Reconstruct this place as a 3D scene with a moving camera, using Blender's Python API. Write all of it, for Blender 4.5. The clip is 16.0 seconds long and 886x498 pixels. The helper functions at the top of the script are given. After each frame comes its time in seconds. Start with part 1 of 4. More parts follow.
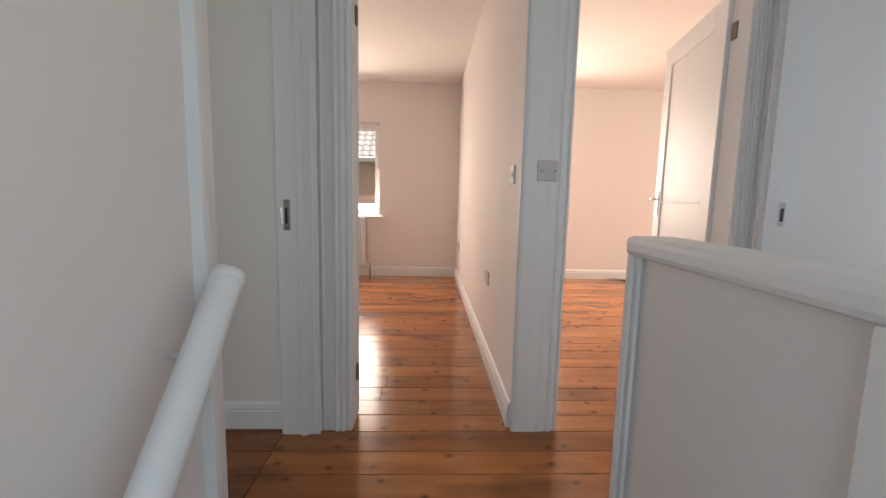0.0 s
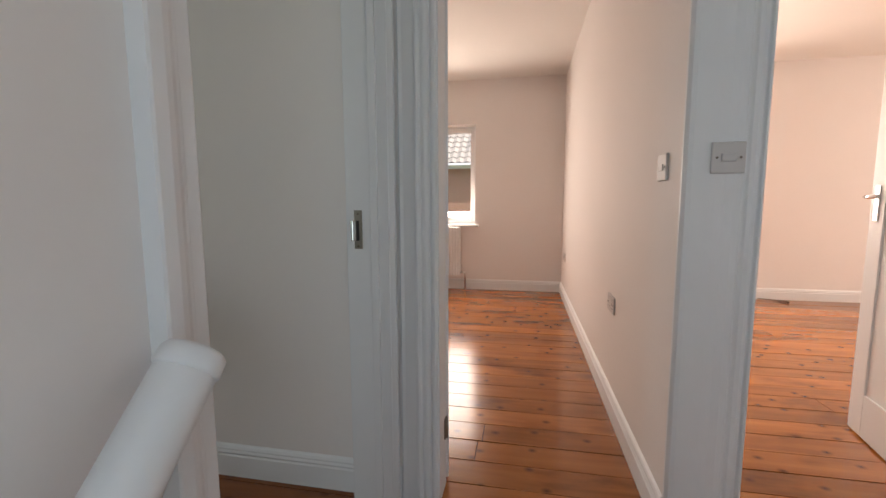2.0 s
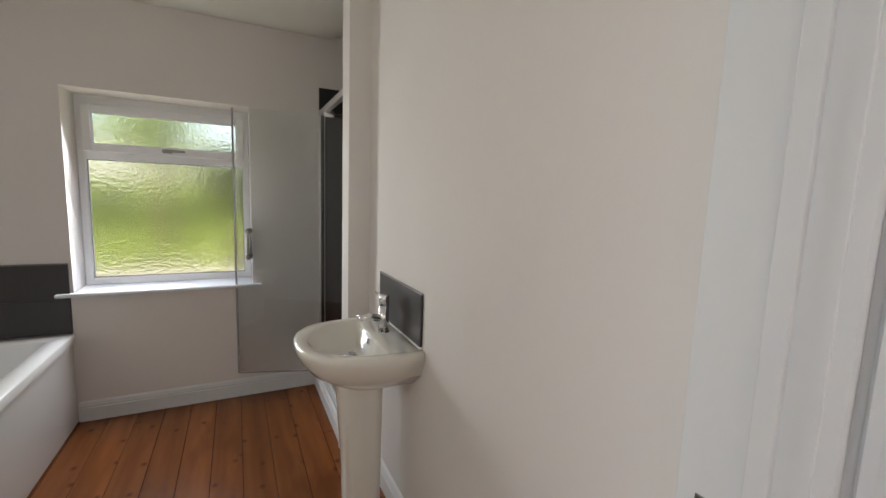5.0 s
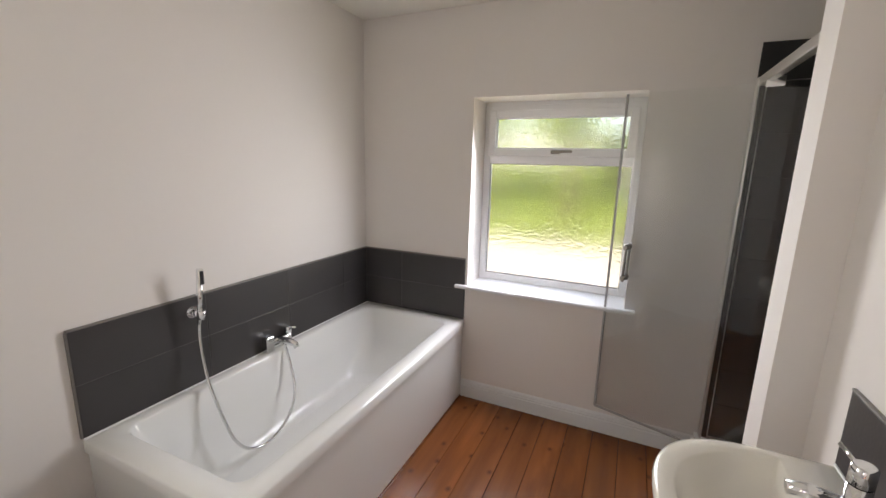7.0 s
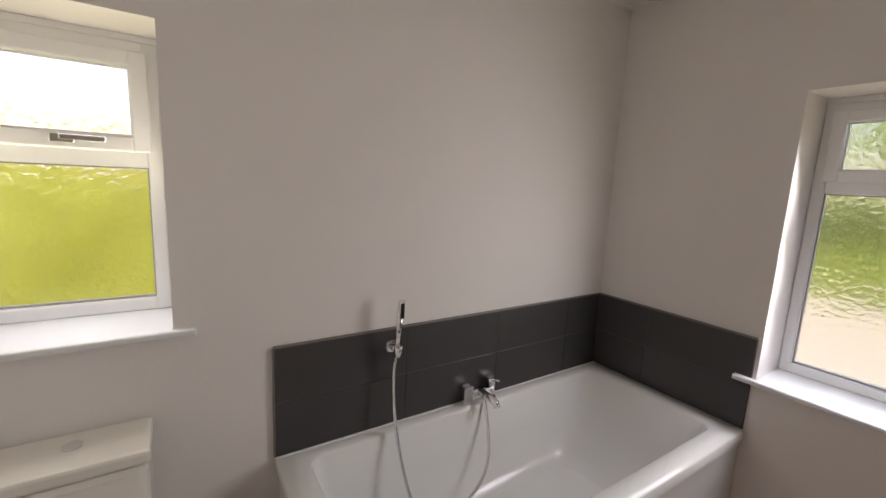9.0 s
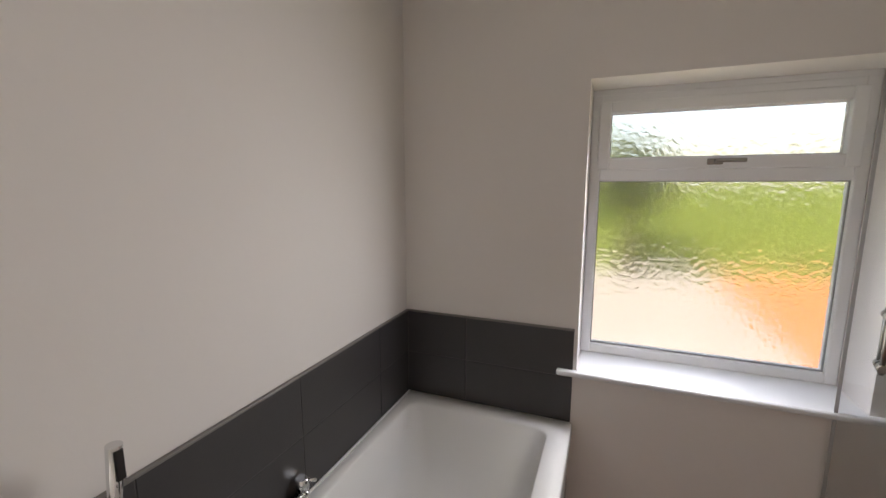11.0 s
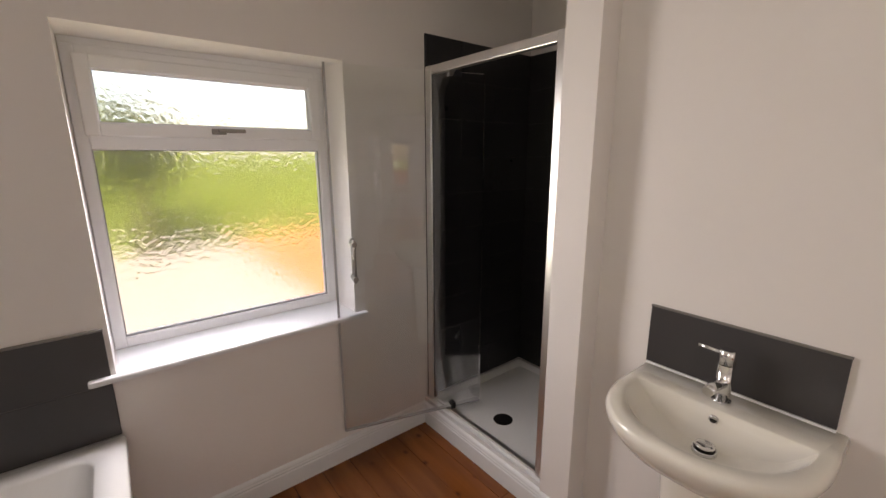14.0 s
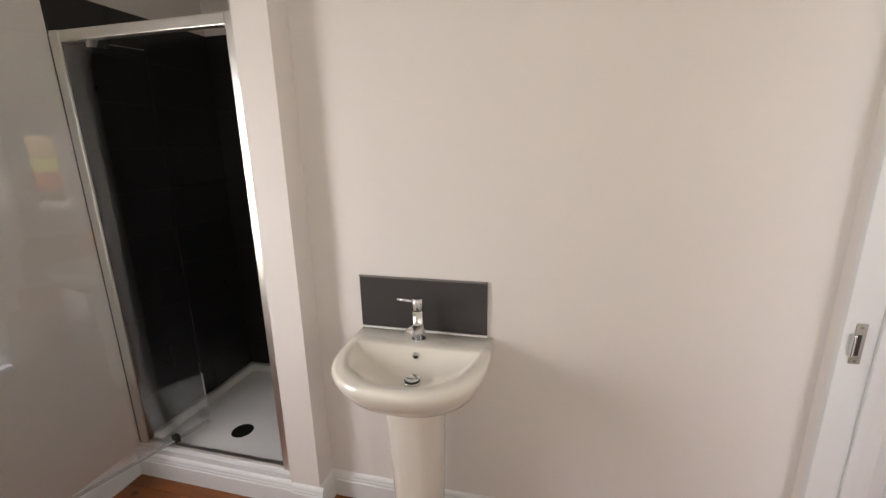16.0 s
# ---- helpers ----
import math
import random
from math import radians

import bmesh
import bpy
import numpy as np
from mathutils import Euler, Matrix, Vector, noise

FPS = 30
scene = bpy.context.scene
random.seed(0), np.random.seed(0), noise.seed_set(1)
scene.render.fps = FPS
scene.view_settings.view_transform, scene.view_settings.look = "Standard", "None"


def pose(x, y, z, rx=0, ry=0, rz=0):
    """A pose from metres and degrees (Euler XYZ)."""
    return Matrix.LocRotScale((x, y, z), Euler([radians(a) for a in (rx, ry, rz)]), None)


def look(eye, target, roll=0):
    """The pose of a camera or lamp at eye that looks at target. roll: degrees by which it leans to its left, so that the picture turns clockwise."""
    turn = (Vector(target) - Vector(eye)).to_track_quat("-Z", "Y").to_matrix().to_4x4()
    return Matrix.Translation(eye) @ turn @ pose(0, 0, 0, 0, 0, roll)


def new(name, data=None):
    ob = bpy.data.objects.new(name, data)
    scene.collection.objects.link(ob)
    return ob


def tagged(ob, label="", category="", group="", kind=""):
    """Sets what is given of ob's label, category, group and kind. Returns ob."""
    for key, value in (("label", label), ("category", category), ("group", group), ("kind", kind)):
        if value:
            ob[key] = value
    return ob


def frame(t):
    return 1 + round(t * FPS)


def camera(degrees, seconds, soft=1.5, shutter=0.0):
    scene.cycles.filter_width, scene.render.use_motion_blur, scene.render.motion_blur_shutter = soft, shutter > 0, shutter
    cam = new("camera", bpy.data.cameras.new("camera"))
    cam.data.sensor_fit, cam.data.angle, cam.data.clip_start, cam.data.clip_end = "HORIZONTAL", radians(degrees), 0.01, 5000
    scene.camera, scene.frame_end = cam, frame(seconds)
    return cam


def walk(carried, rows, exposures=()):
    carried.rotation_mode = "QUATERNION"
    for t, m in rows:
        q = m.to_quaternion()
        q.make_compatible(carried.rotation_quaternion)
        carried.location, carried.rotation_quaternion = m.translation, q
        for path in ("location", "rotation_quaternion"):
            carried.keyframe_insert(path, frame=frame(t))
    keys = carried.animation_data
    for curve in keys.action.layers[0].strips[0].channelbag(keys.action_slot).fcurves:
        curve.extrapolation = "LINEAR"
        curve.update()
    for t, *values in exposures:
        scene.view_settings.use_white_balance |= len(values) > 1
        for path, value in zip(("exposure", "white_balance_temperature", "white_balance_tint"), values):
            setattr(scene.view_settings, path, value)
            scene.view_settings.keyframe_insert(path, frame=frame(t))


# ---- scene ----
cam = camera(93.9, 16.0)
PATH = [
    (0, (-0.18, 0.234, 1.052), (-0.101, 2.217, 0.808), 1.3),
    (0.5, (-0.179, 0.284, 1.046), (-0.195, 2.269, 0.807), 0.8),
    (1, (-0.185, 0.415, 1.042), (-0.291, 2.398, 0.807), 0.4),
    (1.5, (-0.222, 0.57, 1.042), (-0.441, 2.546, 0.817), -0.0),
    (2, (-0.229, 0.694, 1.051), (-0.609, 2.645, 0.835), -0.2),
    (2.5, (-0.202, 0.858, 1.078), (-0.807, 2.752, 0.86), -0.4),
    (3, (-0.206, 1.009, 1.151), (-1.063, 2.801, 0.918), -0.2),
    (3.5, (-0.251, 1.077, 1.225), (-1.401, 2.690, 0.952), -0.4),
    (3.7, (-0.279, 1.118, 1.254), (-1.530, 2.658, 1.005), -0.5),
    (5.8, (-0.632, 1.522, 1.51), (-2.581, 1.789, 1.15), 2.5),
    (6, (-0.691, 1.531, 1.53), (-2.651, 1.613, 1.14), 2.2),
    (6.5, (-0.896, 1.509, 1.577), (-2.827, 1.178, 1.173), 1.8),
    (7, (-1.086, 1.487, 1.579), (-2.871, 0.676, 1.18), 1.5),
    (7.5, (-1.242, 1.468, 1.582), (-2.747, 0.211, 1.19), 2.3),
    (8, (-1.364, 1.429, 1.594), (-2.52, -0.163, 1.233), 2.5),
    (8.2, (-1.389, 1.389, 1.582), (-2.431, -0.285, 1.248), 2.5),
    (10.3, (-1.718, 0.743, 1.569), (-3.245, -0.517, 1.287), 1.2),
    (10.5, (-1.749, 0.673, 1.575), (-3.383, -0.439, 1.273), 0.8),
    (11, (-1.804, 0.636, 1.579), (-3.639, -0.1, 1.275), 0.0),
    (11.5, (-1.814, 0.55, 1.611), (-3.768, 0.32, 1.256), -1.5),
    (12, (-1.791, 0.489, 1.581), (-3.738, 0.747, 1.203), -1.6),
    (12.5, (-1.767, 0.519, 1.573), (-3.619, 1.156, 1.164), -0.7),
    (13, (-1.755, 0.575, 1.575), (-3.503, 1.447, 1.144), 0.2),
    (13.5, (-1.753, 0.608, 1.566), (-3.411, 1.639, 1.134), 0.1),
    (14, (-1.747, 0.62, 1.568), (-3.273, 1.836, 1.131), -0.2),
    (14.5, (-1.742, 0.631, 1.561), (-3.097, 2.034, 1.118), -0.6),
    (15, (-1.724, 0.63, 1.552), (-2.846, 2.221, 1.099), -1.1),
    (15.5, (-1.683, 0.622, 1.549), (-2.506, 2.384, 1.08), -1.3),
    (16, (-1.656, 0.613, 1.553), (-2.134, 2.493, 1.066), -1.1),
]
walk(cam, [(t, look(eye, target, roll)) for t, eye, target, roll in PATH],
     [(0.0, 2.15, 6500, 10), (2.0, 2.05, 6500, 10), (3.5, 2.3, 6500, 10), (5.8, 3.04, 7100, 18), (7.0, 3.2, 7050, 19), (8.0, 2.57, 7350, 23), (11.0, 2.66, 7200, 20),
      (12.0, 3.05, 7200, 20), (13.0, 3.0, 7400, 23), (14.5, 2.86, 7750, 25), (15.5, 3.03, 7400, 22), (16.0, 3.31, 7350, 21)])

# ---- light ----
world = bpy.data.worlds.new("sky")
scene.world = world
world.use_nodes = True
wn = world.node_tree.nodes
sky = wn.new("ShaderNodeTexSky")
sky.sky_type = 'NISHITA'
sky.sun_disc = False
sky.sun_elevation = radians(52)
sky.sun_rotation = radians(116)
sky.air_density, sky.dust_density = 1.2, 2.5
wn["Background"].inputs["Strength"].default_value = 0.054
world.node_tree.links.new(sky.outputs["Color"], wn["Background"].inputs["Color"])
sun_data = bpy.data.lights.new("sun", 'SUN')
sun_data.energy, sun_data.angle, sun_data.color = 1.45, radians(0.6), (1.0, 0.94, 0.85)
sun = new("sun", sun_data)
sun.matrix_world = look((28, -14, 38), (0, 0, 0))


def window_light(x, y, z, w, h, turn, watts, color, tilt=90):
    """Sky light entering by a window: an area lamp in its opening, facing in. turn 0 faces +y, 90 faces -x."""
    la = bpy.data.lights.new("window_light", 'AREA')
    la.shape, la.size, la.size_y, la.energy, la.color = 'RECTANGLE', w, h, watts, color
    new("window_light", la).matrix_world = pose(x, y, z, tilt, 0, turn)


COOL, WARM, PEACH, SKYLIGHT, GARDEN, LEAFY = (0.72, 0.86, 1.0), (1.0, 0.91, 0.88), (1.0, 0.82, 0.695), (0.80, 0.885, 1.0), (0.95, 1.0, 0.70), (0.96, 1.0, 0.66)
# each bathroom window, close to the glass: blue-white sky light falling in, green-yellow light rising from the garden
for z, watts in ((1.10, 0.46), (1.40, 0.62), (1.70, 0.70)):
    window_light(-3.625, 0.88, z, 0.50, 0.20, -90, watts, SKYLIGHT, 64)
for z in (1.00, 1.40):
    window_light(-3.615, 0.88, z, 0.50, 0.20, -90, 0.24, GARDEN, 110)
for z, watts in ((1.38, 0.17), (1.72, 0.25)):
    window_light(-1.245, -0.425, z, 0.38, 0.20, 0, watts, SKYLIGHT, 64)
window_light(-1.245, -0.430, 1.42, 0.38, 0.26, 0, 0.36, LEAFY, 114)
window_light(-1.38, 5.80, 1.40, 1.10, 1.15, 180, 12.5, PEACH, 74)
# the second bedroom's two windows are unseen, added to brighten the room
window_light(1.0, 5.80, 1.40, 0.95, 1.15, 180, 15.5, PEACH, 72)
window_light(5.25, 3.9, 1.40, 1.35, 1.15, 90, 13.5, PEACH, 80)
# the side room's south window is unseen, added to brighten it
window_light(3.2, 0.95, 1.30, 1.35, 1.15, 0, 4.0, COOL)
# the stairs' east window is unseen, added to fill the left wall
window_light(1.27, 0.30, 1.05, 0.85, 1.45, 90, 0.55, WARM)
window_light(0.20, -0.32, 1.10, 0.95, 1.55, 0, 1.9, COOL)


# ---- materials ----
def mat(name, color, rough=0.5, metal=0.0, var=0.06, scale=3.0, bump=0.0, bscale=60.0, coat=0.0, trans=0.0, ior=1.5, dark=None, rvar=0.0):
    """Two-scale procedural surface: broad tone variation, fine grain, bump."""
    m = bpy.data.materials.new(name)
    m.use_nodes = True
    nt = m.node_tree
    b = nt.nodes["Principled BSDF"]
    tc = nt.nodes.new("ShaderNodeTexCoord")
    geo = nt.nodes.new("ShaderNodeNewGeometry")
    n1 = nt.nodes.new("ShaderNodeTexNoise")
    n1.inputs["Scale"].default_value, n1.inputs["Detail"].default_value = scale, 5
    n2 = nt.nodes.new("ShaderNodeTexNoise")
    n2.inputs["Scale"].default_value, n2.inputs["Detail"].default_value = bscale, 3
    for n in (n1, n2):
        nt.links.new(geo.outputs["Position"], n.inputs["Vector"])
    mix = nt.nodes.new("ShaderNodeMixRGB")
    lo = dark if dark else tuple(c * (1 - var * 2) for c in color)
    mix.inputs[1].default_value = (*lo, 1)
    mix.inputs[2].default_value = (*[min(1, c * (1 + var * 0.6)) for c in color], 1)
    add = nt.nodes.new("ShaderNodeMath")
    add.operation = 'MULTIPLY_ADD'
    add.inputs[1].default_value, add.inputs[2].default_value = 0.25, 0.0
    nt.links.new(n2.outputs["Fac"], add.inputs[0])
    add2 = nt.nodes.new("ShaderNodeMath")
    add2.operation = 'MULTIPLY_ADD'
    add2.inputs[1].default_value = 0.85
    nt.links.new(n1.outputs["Fac"], add2.inputs[0])
    nt.links.new(add.outputs[0], add2.inputs[2])
    nt.links.new(add2.outputs[0], mix.inputs[0])
    nt.links.new(mix.outputs[0], b.inputs["Base Color"])
    b.inputs["Roughness"].default_value = rough
    if rvar:
        mr = nt.nodes.new("ShaderNodeMapRange")
        mr.inputs[3].default_value, mr.inputs[4].default_value = max(0, rough - rvar), rough + rvar
        nt.links.new(n1.outputs["Fac"], mr.inputs[0])
        nt.links.new(mr.outputs[0], b.inputs["Roughness"])
    b.inputs["Metallic"].default_value = metal
    b.inputs["Coat Weight"].default_value = coat
    b.inputs["Coat Roughness"].default_value = 0.08
    b.inputs["Transmission Weight"].default_value = trans
    b.inputs["IOR"].default_value = ior
    if bump:
        bp = nt.nodes.new("ShaderNodeBump")
        bp.inputs["Strength"].default_value, bp.inputs["Distance"].default_value = bump, 0.004
        nt.links.new(n2.outputs["Fac"], bp.inputs["Height"])
        nt.links.new(bp.outputs[0], b.inputs["Normal"])
    return m


WALL = mat("emulsion_wall", (0.80, 0.763, 0.74), 0.75, var=0.025, scale=1.3, bump=0.12, bscale=45)
CEIL = mat("ceiling_paint", (0.82, 0.80, 0.77), 0.8, var=0.02, scale=1.5, bump=0.1, bscale=50)
TRIM = mat("white_gloss_paint", (0.77, 0.785, 0.795), 0.5, var=0.03, scale=4, bump=0.05, bscale=25)
PANEL = mat("white_eggshell_panel", (0.72, 0.722, 0.73), 0.55, var=0.03, scale=2, bump=0.06, bscale=40)
UPVC = mat("white_upvc", (0.88, 0.885, 0.895), 0.28, var=0.015)
ACRYL = mat("white_acrylic", (0.82, 0.82, 0.81), 0.12, var=0.012)
CERAM = mat("white_ceramic", (0.85, 0.82, 0.745), 0.08, var=0.012, coat=0.5)
CHROME = mat("chrome", (0.78, 0.79, 0.80), 0.09, 1.0, var=0.02)
ALU = mat("satin_aluminium", (0.72, 0.71, 0.69), 0.36, 1.0, var=0.03)
HANDLE = mat("dull_handle_metal", (0.33, 0.31, 0.28), 0.38, 1.0, var=0.05)
STEEL = mat("hinge_steel", (0.22, 0.19, 0.16), 0.4, 1.0, var=0.1)
BLACK = mat("black_plastic", (0.015, 0.014, 0.014), 0.35, var=0.1)
PLASTIC = mat("white_plastic", (0.58, 0.56, 0.55), 0.55, var=0.01)
TILE = mat("slate_grey_tile", (0.052, 0.048, 0.050), 0.40, var=0.12, scale=5, bump=0.08, bscale=90, rvar=0.08)
# darker copy of the slate tile; the dim shower's shade is in its colour
SHADEDTILE = mat("shaded_shower_tile", (0.020, 0.019, 0.020), 0.30, var=0.12, scale=5, bump=0.08, bscale=90, rvar=0.06)
GASKET = mat("grey_gasket", (0.38, 0.38, 0.38), 0.6, var=0.05)
DARKGROUT = mat("dark_grout", (0.022, 0.021, 0.022), 0.8, var=0.1, scale=30)
GROUT = mat("grey_grout", (0.12, 0.115, 0.115), 0.85, var=0.1, scale=30)
EDGE = mat("grey_tile_trim", (0.20, 0.185, 0.175), 0.4, var=0.05)
CLEAR = mat("clear_glass", (0.97, 0.985, 0.98), 0.0, var=0.0, trans=1.0, ior=1.5)
SHOWERGLASS = mat("tinted_shower_glass", (0.97, 0.982, 0.975), 0.0, var=0.0, trans=1.0, ior=1.5)
SUBFLOOR = mat("dark_joint", (0.012, 0.008, 0.006), 0.9, var=0.2)
BRICK = mat("brick_face", (0.50, 0.27, 0.19), 0.85, var=0.22, scale=6, bump=0.5, bscale=40)
MORTAR = mat("mortar", (0.55, 0.50, 0.44), 0.9, var=0.1, scale=10)
ROOF = mat("clay_pantile", (0.46, 0.40, 0.36), 0.8, var=0.2, scale=4, bump=0.4, bscale=30)
ROOFRED = mat("red_roof_tile", (0.55, 0.17, 0.09), 0.8, var=0.18, scale=4, bump=0.4, bscale=30)
GRASS = mat("lawn", (0.27, 0.33, 0.04), 0.9, var=0.3, scale=0.7, bump=0.6, bscale=20)
PAVE = mat("pale_gravel", (0.33, 0.31, 0.26), 0.9, var=0.18, scale=1.2, bump=0.4, bscale=25)
EARTH = mat("orange_earth", (0.50, 0.17, 0.05), 0.9, var=0.2, scale=1.0, bump=0.5, bscale=15)
BARK = mat("bark", (0.12, 0.085, 0.06), 0.9, var=0.3, scale=8, bump=0.6, bscale=30)


def leaf_mat(name, a, b_):
    m = bpy.data.materials.new(name)
    m.use_nodes = True
    nt = m.node_tree
    geo = nt.nodes.new("ShaderNodeNewGeometry")
    mix = nt.nodes.new("ShaderNodeMixRGB")
    mix.inputs[1].default_value, mix.inputs[2].default_value = (*a, 1), (*b_, 1)
    nt.links.new(geo.outputs["Random Per Island"], mix.inputs[0])
    p = nt.nodes["Principled BSDF"]
    nt.links.new(mix.outputs[0], p.inputs["Base Color"])
    p.inputs["Roughness"].default_value = 0.55
    tr = nt.nodes.new("ShaderNodeBsdfTranslucent")
    nt.links.new(mix.outputs[0], tr.inputs["Color"])
    ms = nt.nodes.new("ShaderNodeMixShader")
    ms.inputs[0].default_value = 0.35
    nt.links.new(p.outputs[0], ms.inputs[1])
    nt.links.new(tr.outputs[0], ms.inputs[2])
    nt.links.new(ms.outputs[0], nt.nodes["Material Output"].inputs[0])
    return m


LEAF = leaf_mat("hedge_leaf", (0.19, 0.27, 0.035), (0.40, 0.50, 0.11))
LEAFPALE = leaf_mat("shrub_leaf", (0.42, 0.46, 0.04), (0.68, 0.70, 0.15))
LEAFMID = leaf_mat("tree_leaf", (0.045, 0.075, 0.015), (0.13, 0.17, 0.03))
LEAFDARK = leaf_mat("dark_leaf", (0.02, 0.05, 0.015), (0.06, 0.10, 0.03))


def frosted():
    """Obscured bathroom glass: rough, with a hammered droplet relief."""
    m = bpy.data.materials.new("obscured_glass")
    m.use_nodes = True
    nt = m.node_tree
    b = nt.nodes["Principled BSDF"]
    b.inputs["Base Color"].default_value = (0.97, 0.98, 0.97, 1)
    b.inputs["Transmission Weight"].default_value = 1
    b.inputs["Roughness"].default_value = 0.15
    geo = nt.nodes.new("ShaderNodeNewGeometry")
    v = nt.nodes.new("ShaderNodeTexVoronoi")
    v.feature = 'F1'
    v.inputs["Scale"].default_value = 44
    n = nt.nodes.new("ShaderNodeTexNoise")
    n.inputs["Scale"].default_value = 45
    nt.links.new(geo.outputs["Position"], v.inputs["Vector"])
    nt.links.new(geo.outputs["Position"], n.inputs["Vector"])
    ad = nt.nodes.new("ShaderNodeMath")
    nt.links.new(v.outputs["Distance"], ad.inputs[0])
    nt.links.new(n.outputs["Fac"], ad.inputs[1])
    bp = nt.nodes.new("ShaderNodeBump")
    bp.inputs["Strength"].default_value, bp.inputs["Distance"].default_value = 0.32, 0.005
    nt.links.new(ad.outputs[0], bp.inputs["Height"])
    nt.links.new(bp.outputs[0], b.inputs["Normal"])
    return m


FROST = frosted()


def pine(name, light, dark, rough, stains):
    """Varnished pine: streaked grain, knots, board-to-board tone, worn dark patches."""
    m = bpy.data.materials.new(name)
    m.use_nodes = True
    nt = m.node_tree
    N, L = nt.nodes, nt.links
    b = N["Principled BSDF"]
    info = N.new("ShaderNodeObjectInfo")
    geo = N.new("ShaderNodeNewGeometry")
    off = N.new("ShaderNodeVectorMath")
    off.operation = 'SCALE'
    off.inputs[0].default_value = (37.0, 0.0, 19.0)
    L.new(info.outputs["Random"], off.inputs["Scale"])
    pos = N.new("ShaderNodeVectorMath")
    L.new(geo.outputs["Position"], pos.inputs[0])
    L.new(off.outputs[0], pos.inputs[1])

    def mapped(sx, sy, sz):
        mp = N.new("ShaderNodeMapping")
        mp.inputs["Scale"].default_value = (sx, sy, sz)
        L.new(pos.outputs[0], mp.inputs["Vector"])
        return mp

    def noise_tex(mp, scale, detail):
        n = N.new("ShaderNodeTexNoise")
        n.inputs["Scale"].default_value, n.inputs["Detail"].default_value = scale, detail
        L.new(mp.outputs[0], n.inputs["Vector"])
        return n

    grain = noise_tex(mapped(1.3, 15, 15), 1.0, 4)
    fine = noise_tex(mapped(6, 160, 160), 1.0, 3)
    ramp = N.new("ShaderNodeValToRGB")
    ramp.color_ramp.elements[0].position, ramp.color_ramp.elements[1].position = 0.18, 0.66
    ramp.color_ramp.elements[0].color, ramp.color_ramp.elements[1].color = (*dark, 1), (*light, 1)
    L.new(grain.outputs["Fac"], ramp.inputs[0])
    # tone of each board
    hsv = N.new("ShaderNodeHueSaturation")
    mr = N.new("ShaderNodeMapRange")
    mr.inputs[3].default_value, mr.inputs[4].default_value = 0.74, 1.12
    L.new(info.outputs["Random"], mr.inputs[0])
    L.new(mr.outputs[0], hsv.inputs["Value"])
    L.new(ramp.outputs[0], hsv.inputs["Color"])
    # knots
    vor = N.new("ShaderNodeTexVoronoi")
    vor.voronoi_dimensions = '2D'
    vor.inputs["Scale"].default_value = 1.0
    L.new(mapped(4.4, 5.8, 5.8).outputs[0], vor.inputs["Vector"])
    kr = N.new("ShaderNodeMapRange")
    kr.inputs[1].default_value, kr.inputs[2].default_value = 0.0, 0.11
    L.new(vor.outputs["Distance"], kr.inputs[0])
    knot = N.new("ShaderNodeMixRGB")
    knot.inputs[1].default_value = (0.075, 0.024, 0.008, 1)
    L.new(kr.outputs[0], knot.inputs[0])
    L.new(hsv.outputs[0], knot.inputs[2])
    # worn dark stains
    st = N.new("ShaderNodeTexNoise")
    st.inputs["Scale"].default_value, st.inputs["Detail"].default_value = 2.4, 5
    st.inputs["Roughness"].default_value = 0.55
    wide = N.new("ShaderNodeMapping")
    wide.inputs["Scale"].default_value = (0.75, 2.0, 1.0)
    L.new(geo.outputs["Position"], wide.inputs["Vector"])
    L.new(wide.outputs[0], st.inputs["Vector"])
    sr = N.new("ShaderNodeMapRange")
    sr.inputs[1].default_value, sr.inputs[2].default_value = 0.52, 0.67
    sr.inputs[4].default_value = stains
    L.new(st.outputs["Fac"], sr.inputs[0])
    stain = N.new("ShaderNodeMixRGB")
    stain.inputs[2].default_value = (0.13, 0.040, 0.011, 1)
    L.new(sr.outputs[0], stain.inputs[0])
    # dark resin lines along the grain
    res = N.new("ShaderNodeMapRange")
    res.inputs[1].default_value, res.inputs[2].default_value = 0.58, 0.74
    res.inputs[4].default_value = 0.08
    L.new(noise_tex(mapped(3.0, 48, 48), 1.0, 4).outputs["Fac"], res.inputs[0])
    line = N.new("ShaderNodeMixRGB")
    line.inputs[2].default_value = (0.07, 0.022, 0.008, 1)
    L.new(res.outputs[0], line.inputs[0])
    L.new(knot.outputs[0], line.inputs[1])
    L.new(line.outputs[0], stain.inputs[1])
    L.new(stain.outputs[0], b.inputs["Base Color"])
    b.inputs["Specular IOR Level"].default_value = 0.28
    rr = N.new("ShaderNodeMapRange")
    rr.inputs[3].default_value, rr.inputs[4].default_value = rough - 0.03, rough + 0.05
    L.new(st.outputs["Fac"], rr.inputs[0])
    L.new(rr.outputs[0], b.inputs["Roughness"])
    b.inputs["Coat Weight"].default_value, b.inputs["Coat Roughness"].default_value = 0.3, 0.12
    bp = N.new("ShaderNodeBump")
    bp.inputs["Strength"].default_value, bp.inputs["Distance"].default_value = 0.18, 0.003
    big = noise_tex(mapped(0.9, 9, 9), 1.0, 2)
    ad = N.new("ShaderNodeMath")
    ad.operation = 'MULTIPLY_ADD'
    ad.inputs[1].default_value = 0.3
    L.new(fine.outputs["Fac"], ad.inputs[0])
    L.new(big.outputs["Fac"], ad.inputs[2])
    L.new(ad.outputs[0], bp.inputs["Height"])
    L.new(bp.outputs[0], b.inputs["Normal"])
    L.new(bp.outputs[0], b.inputs["Coat Normal"])
    return m


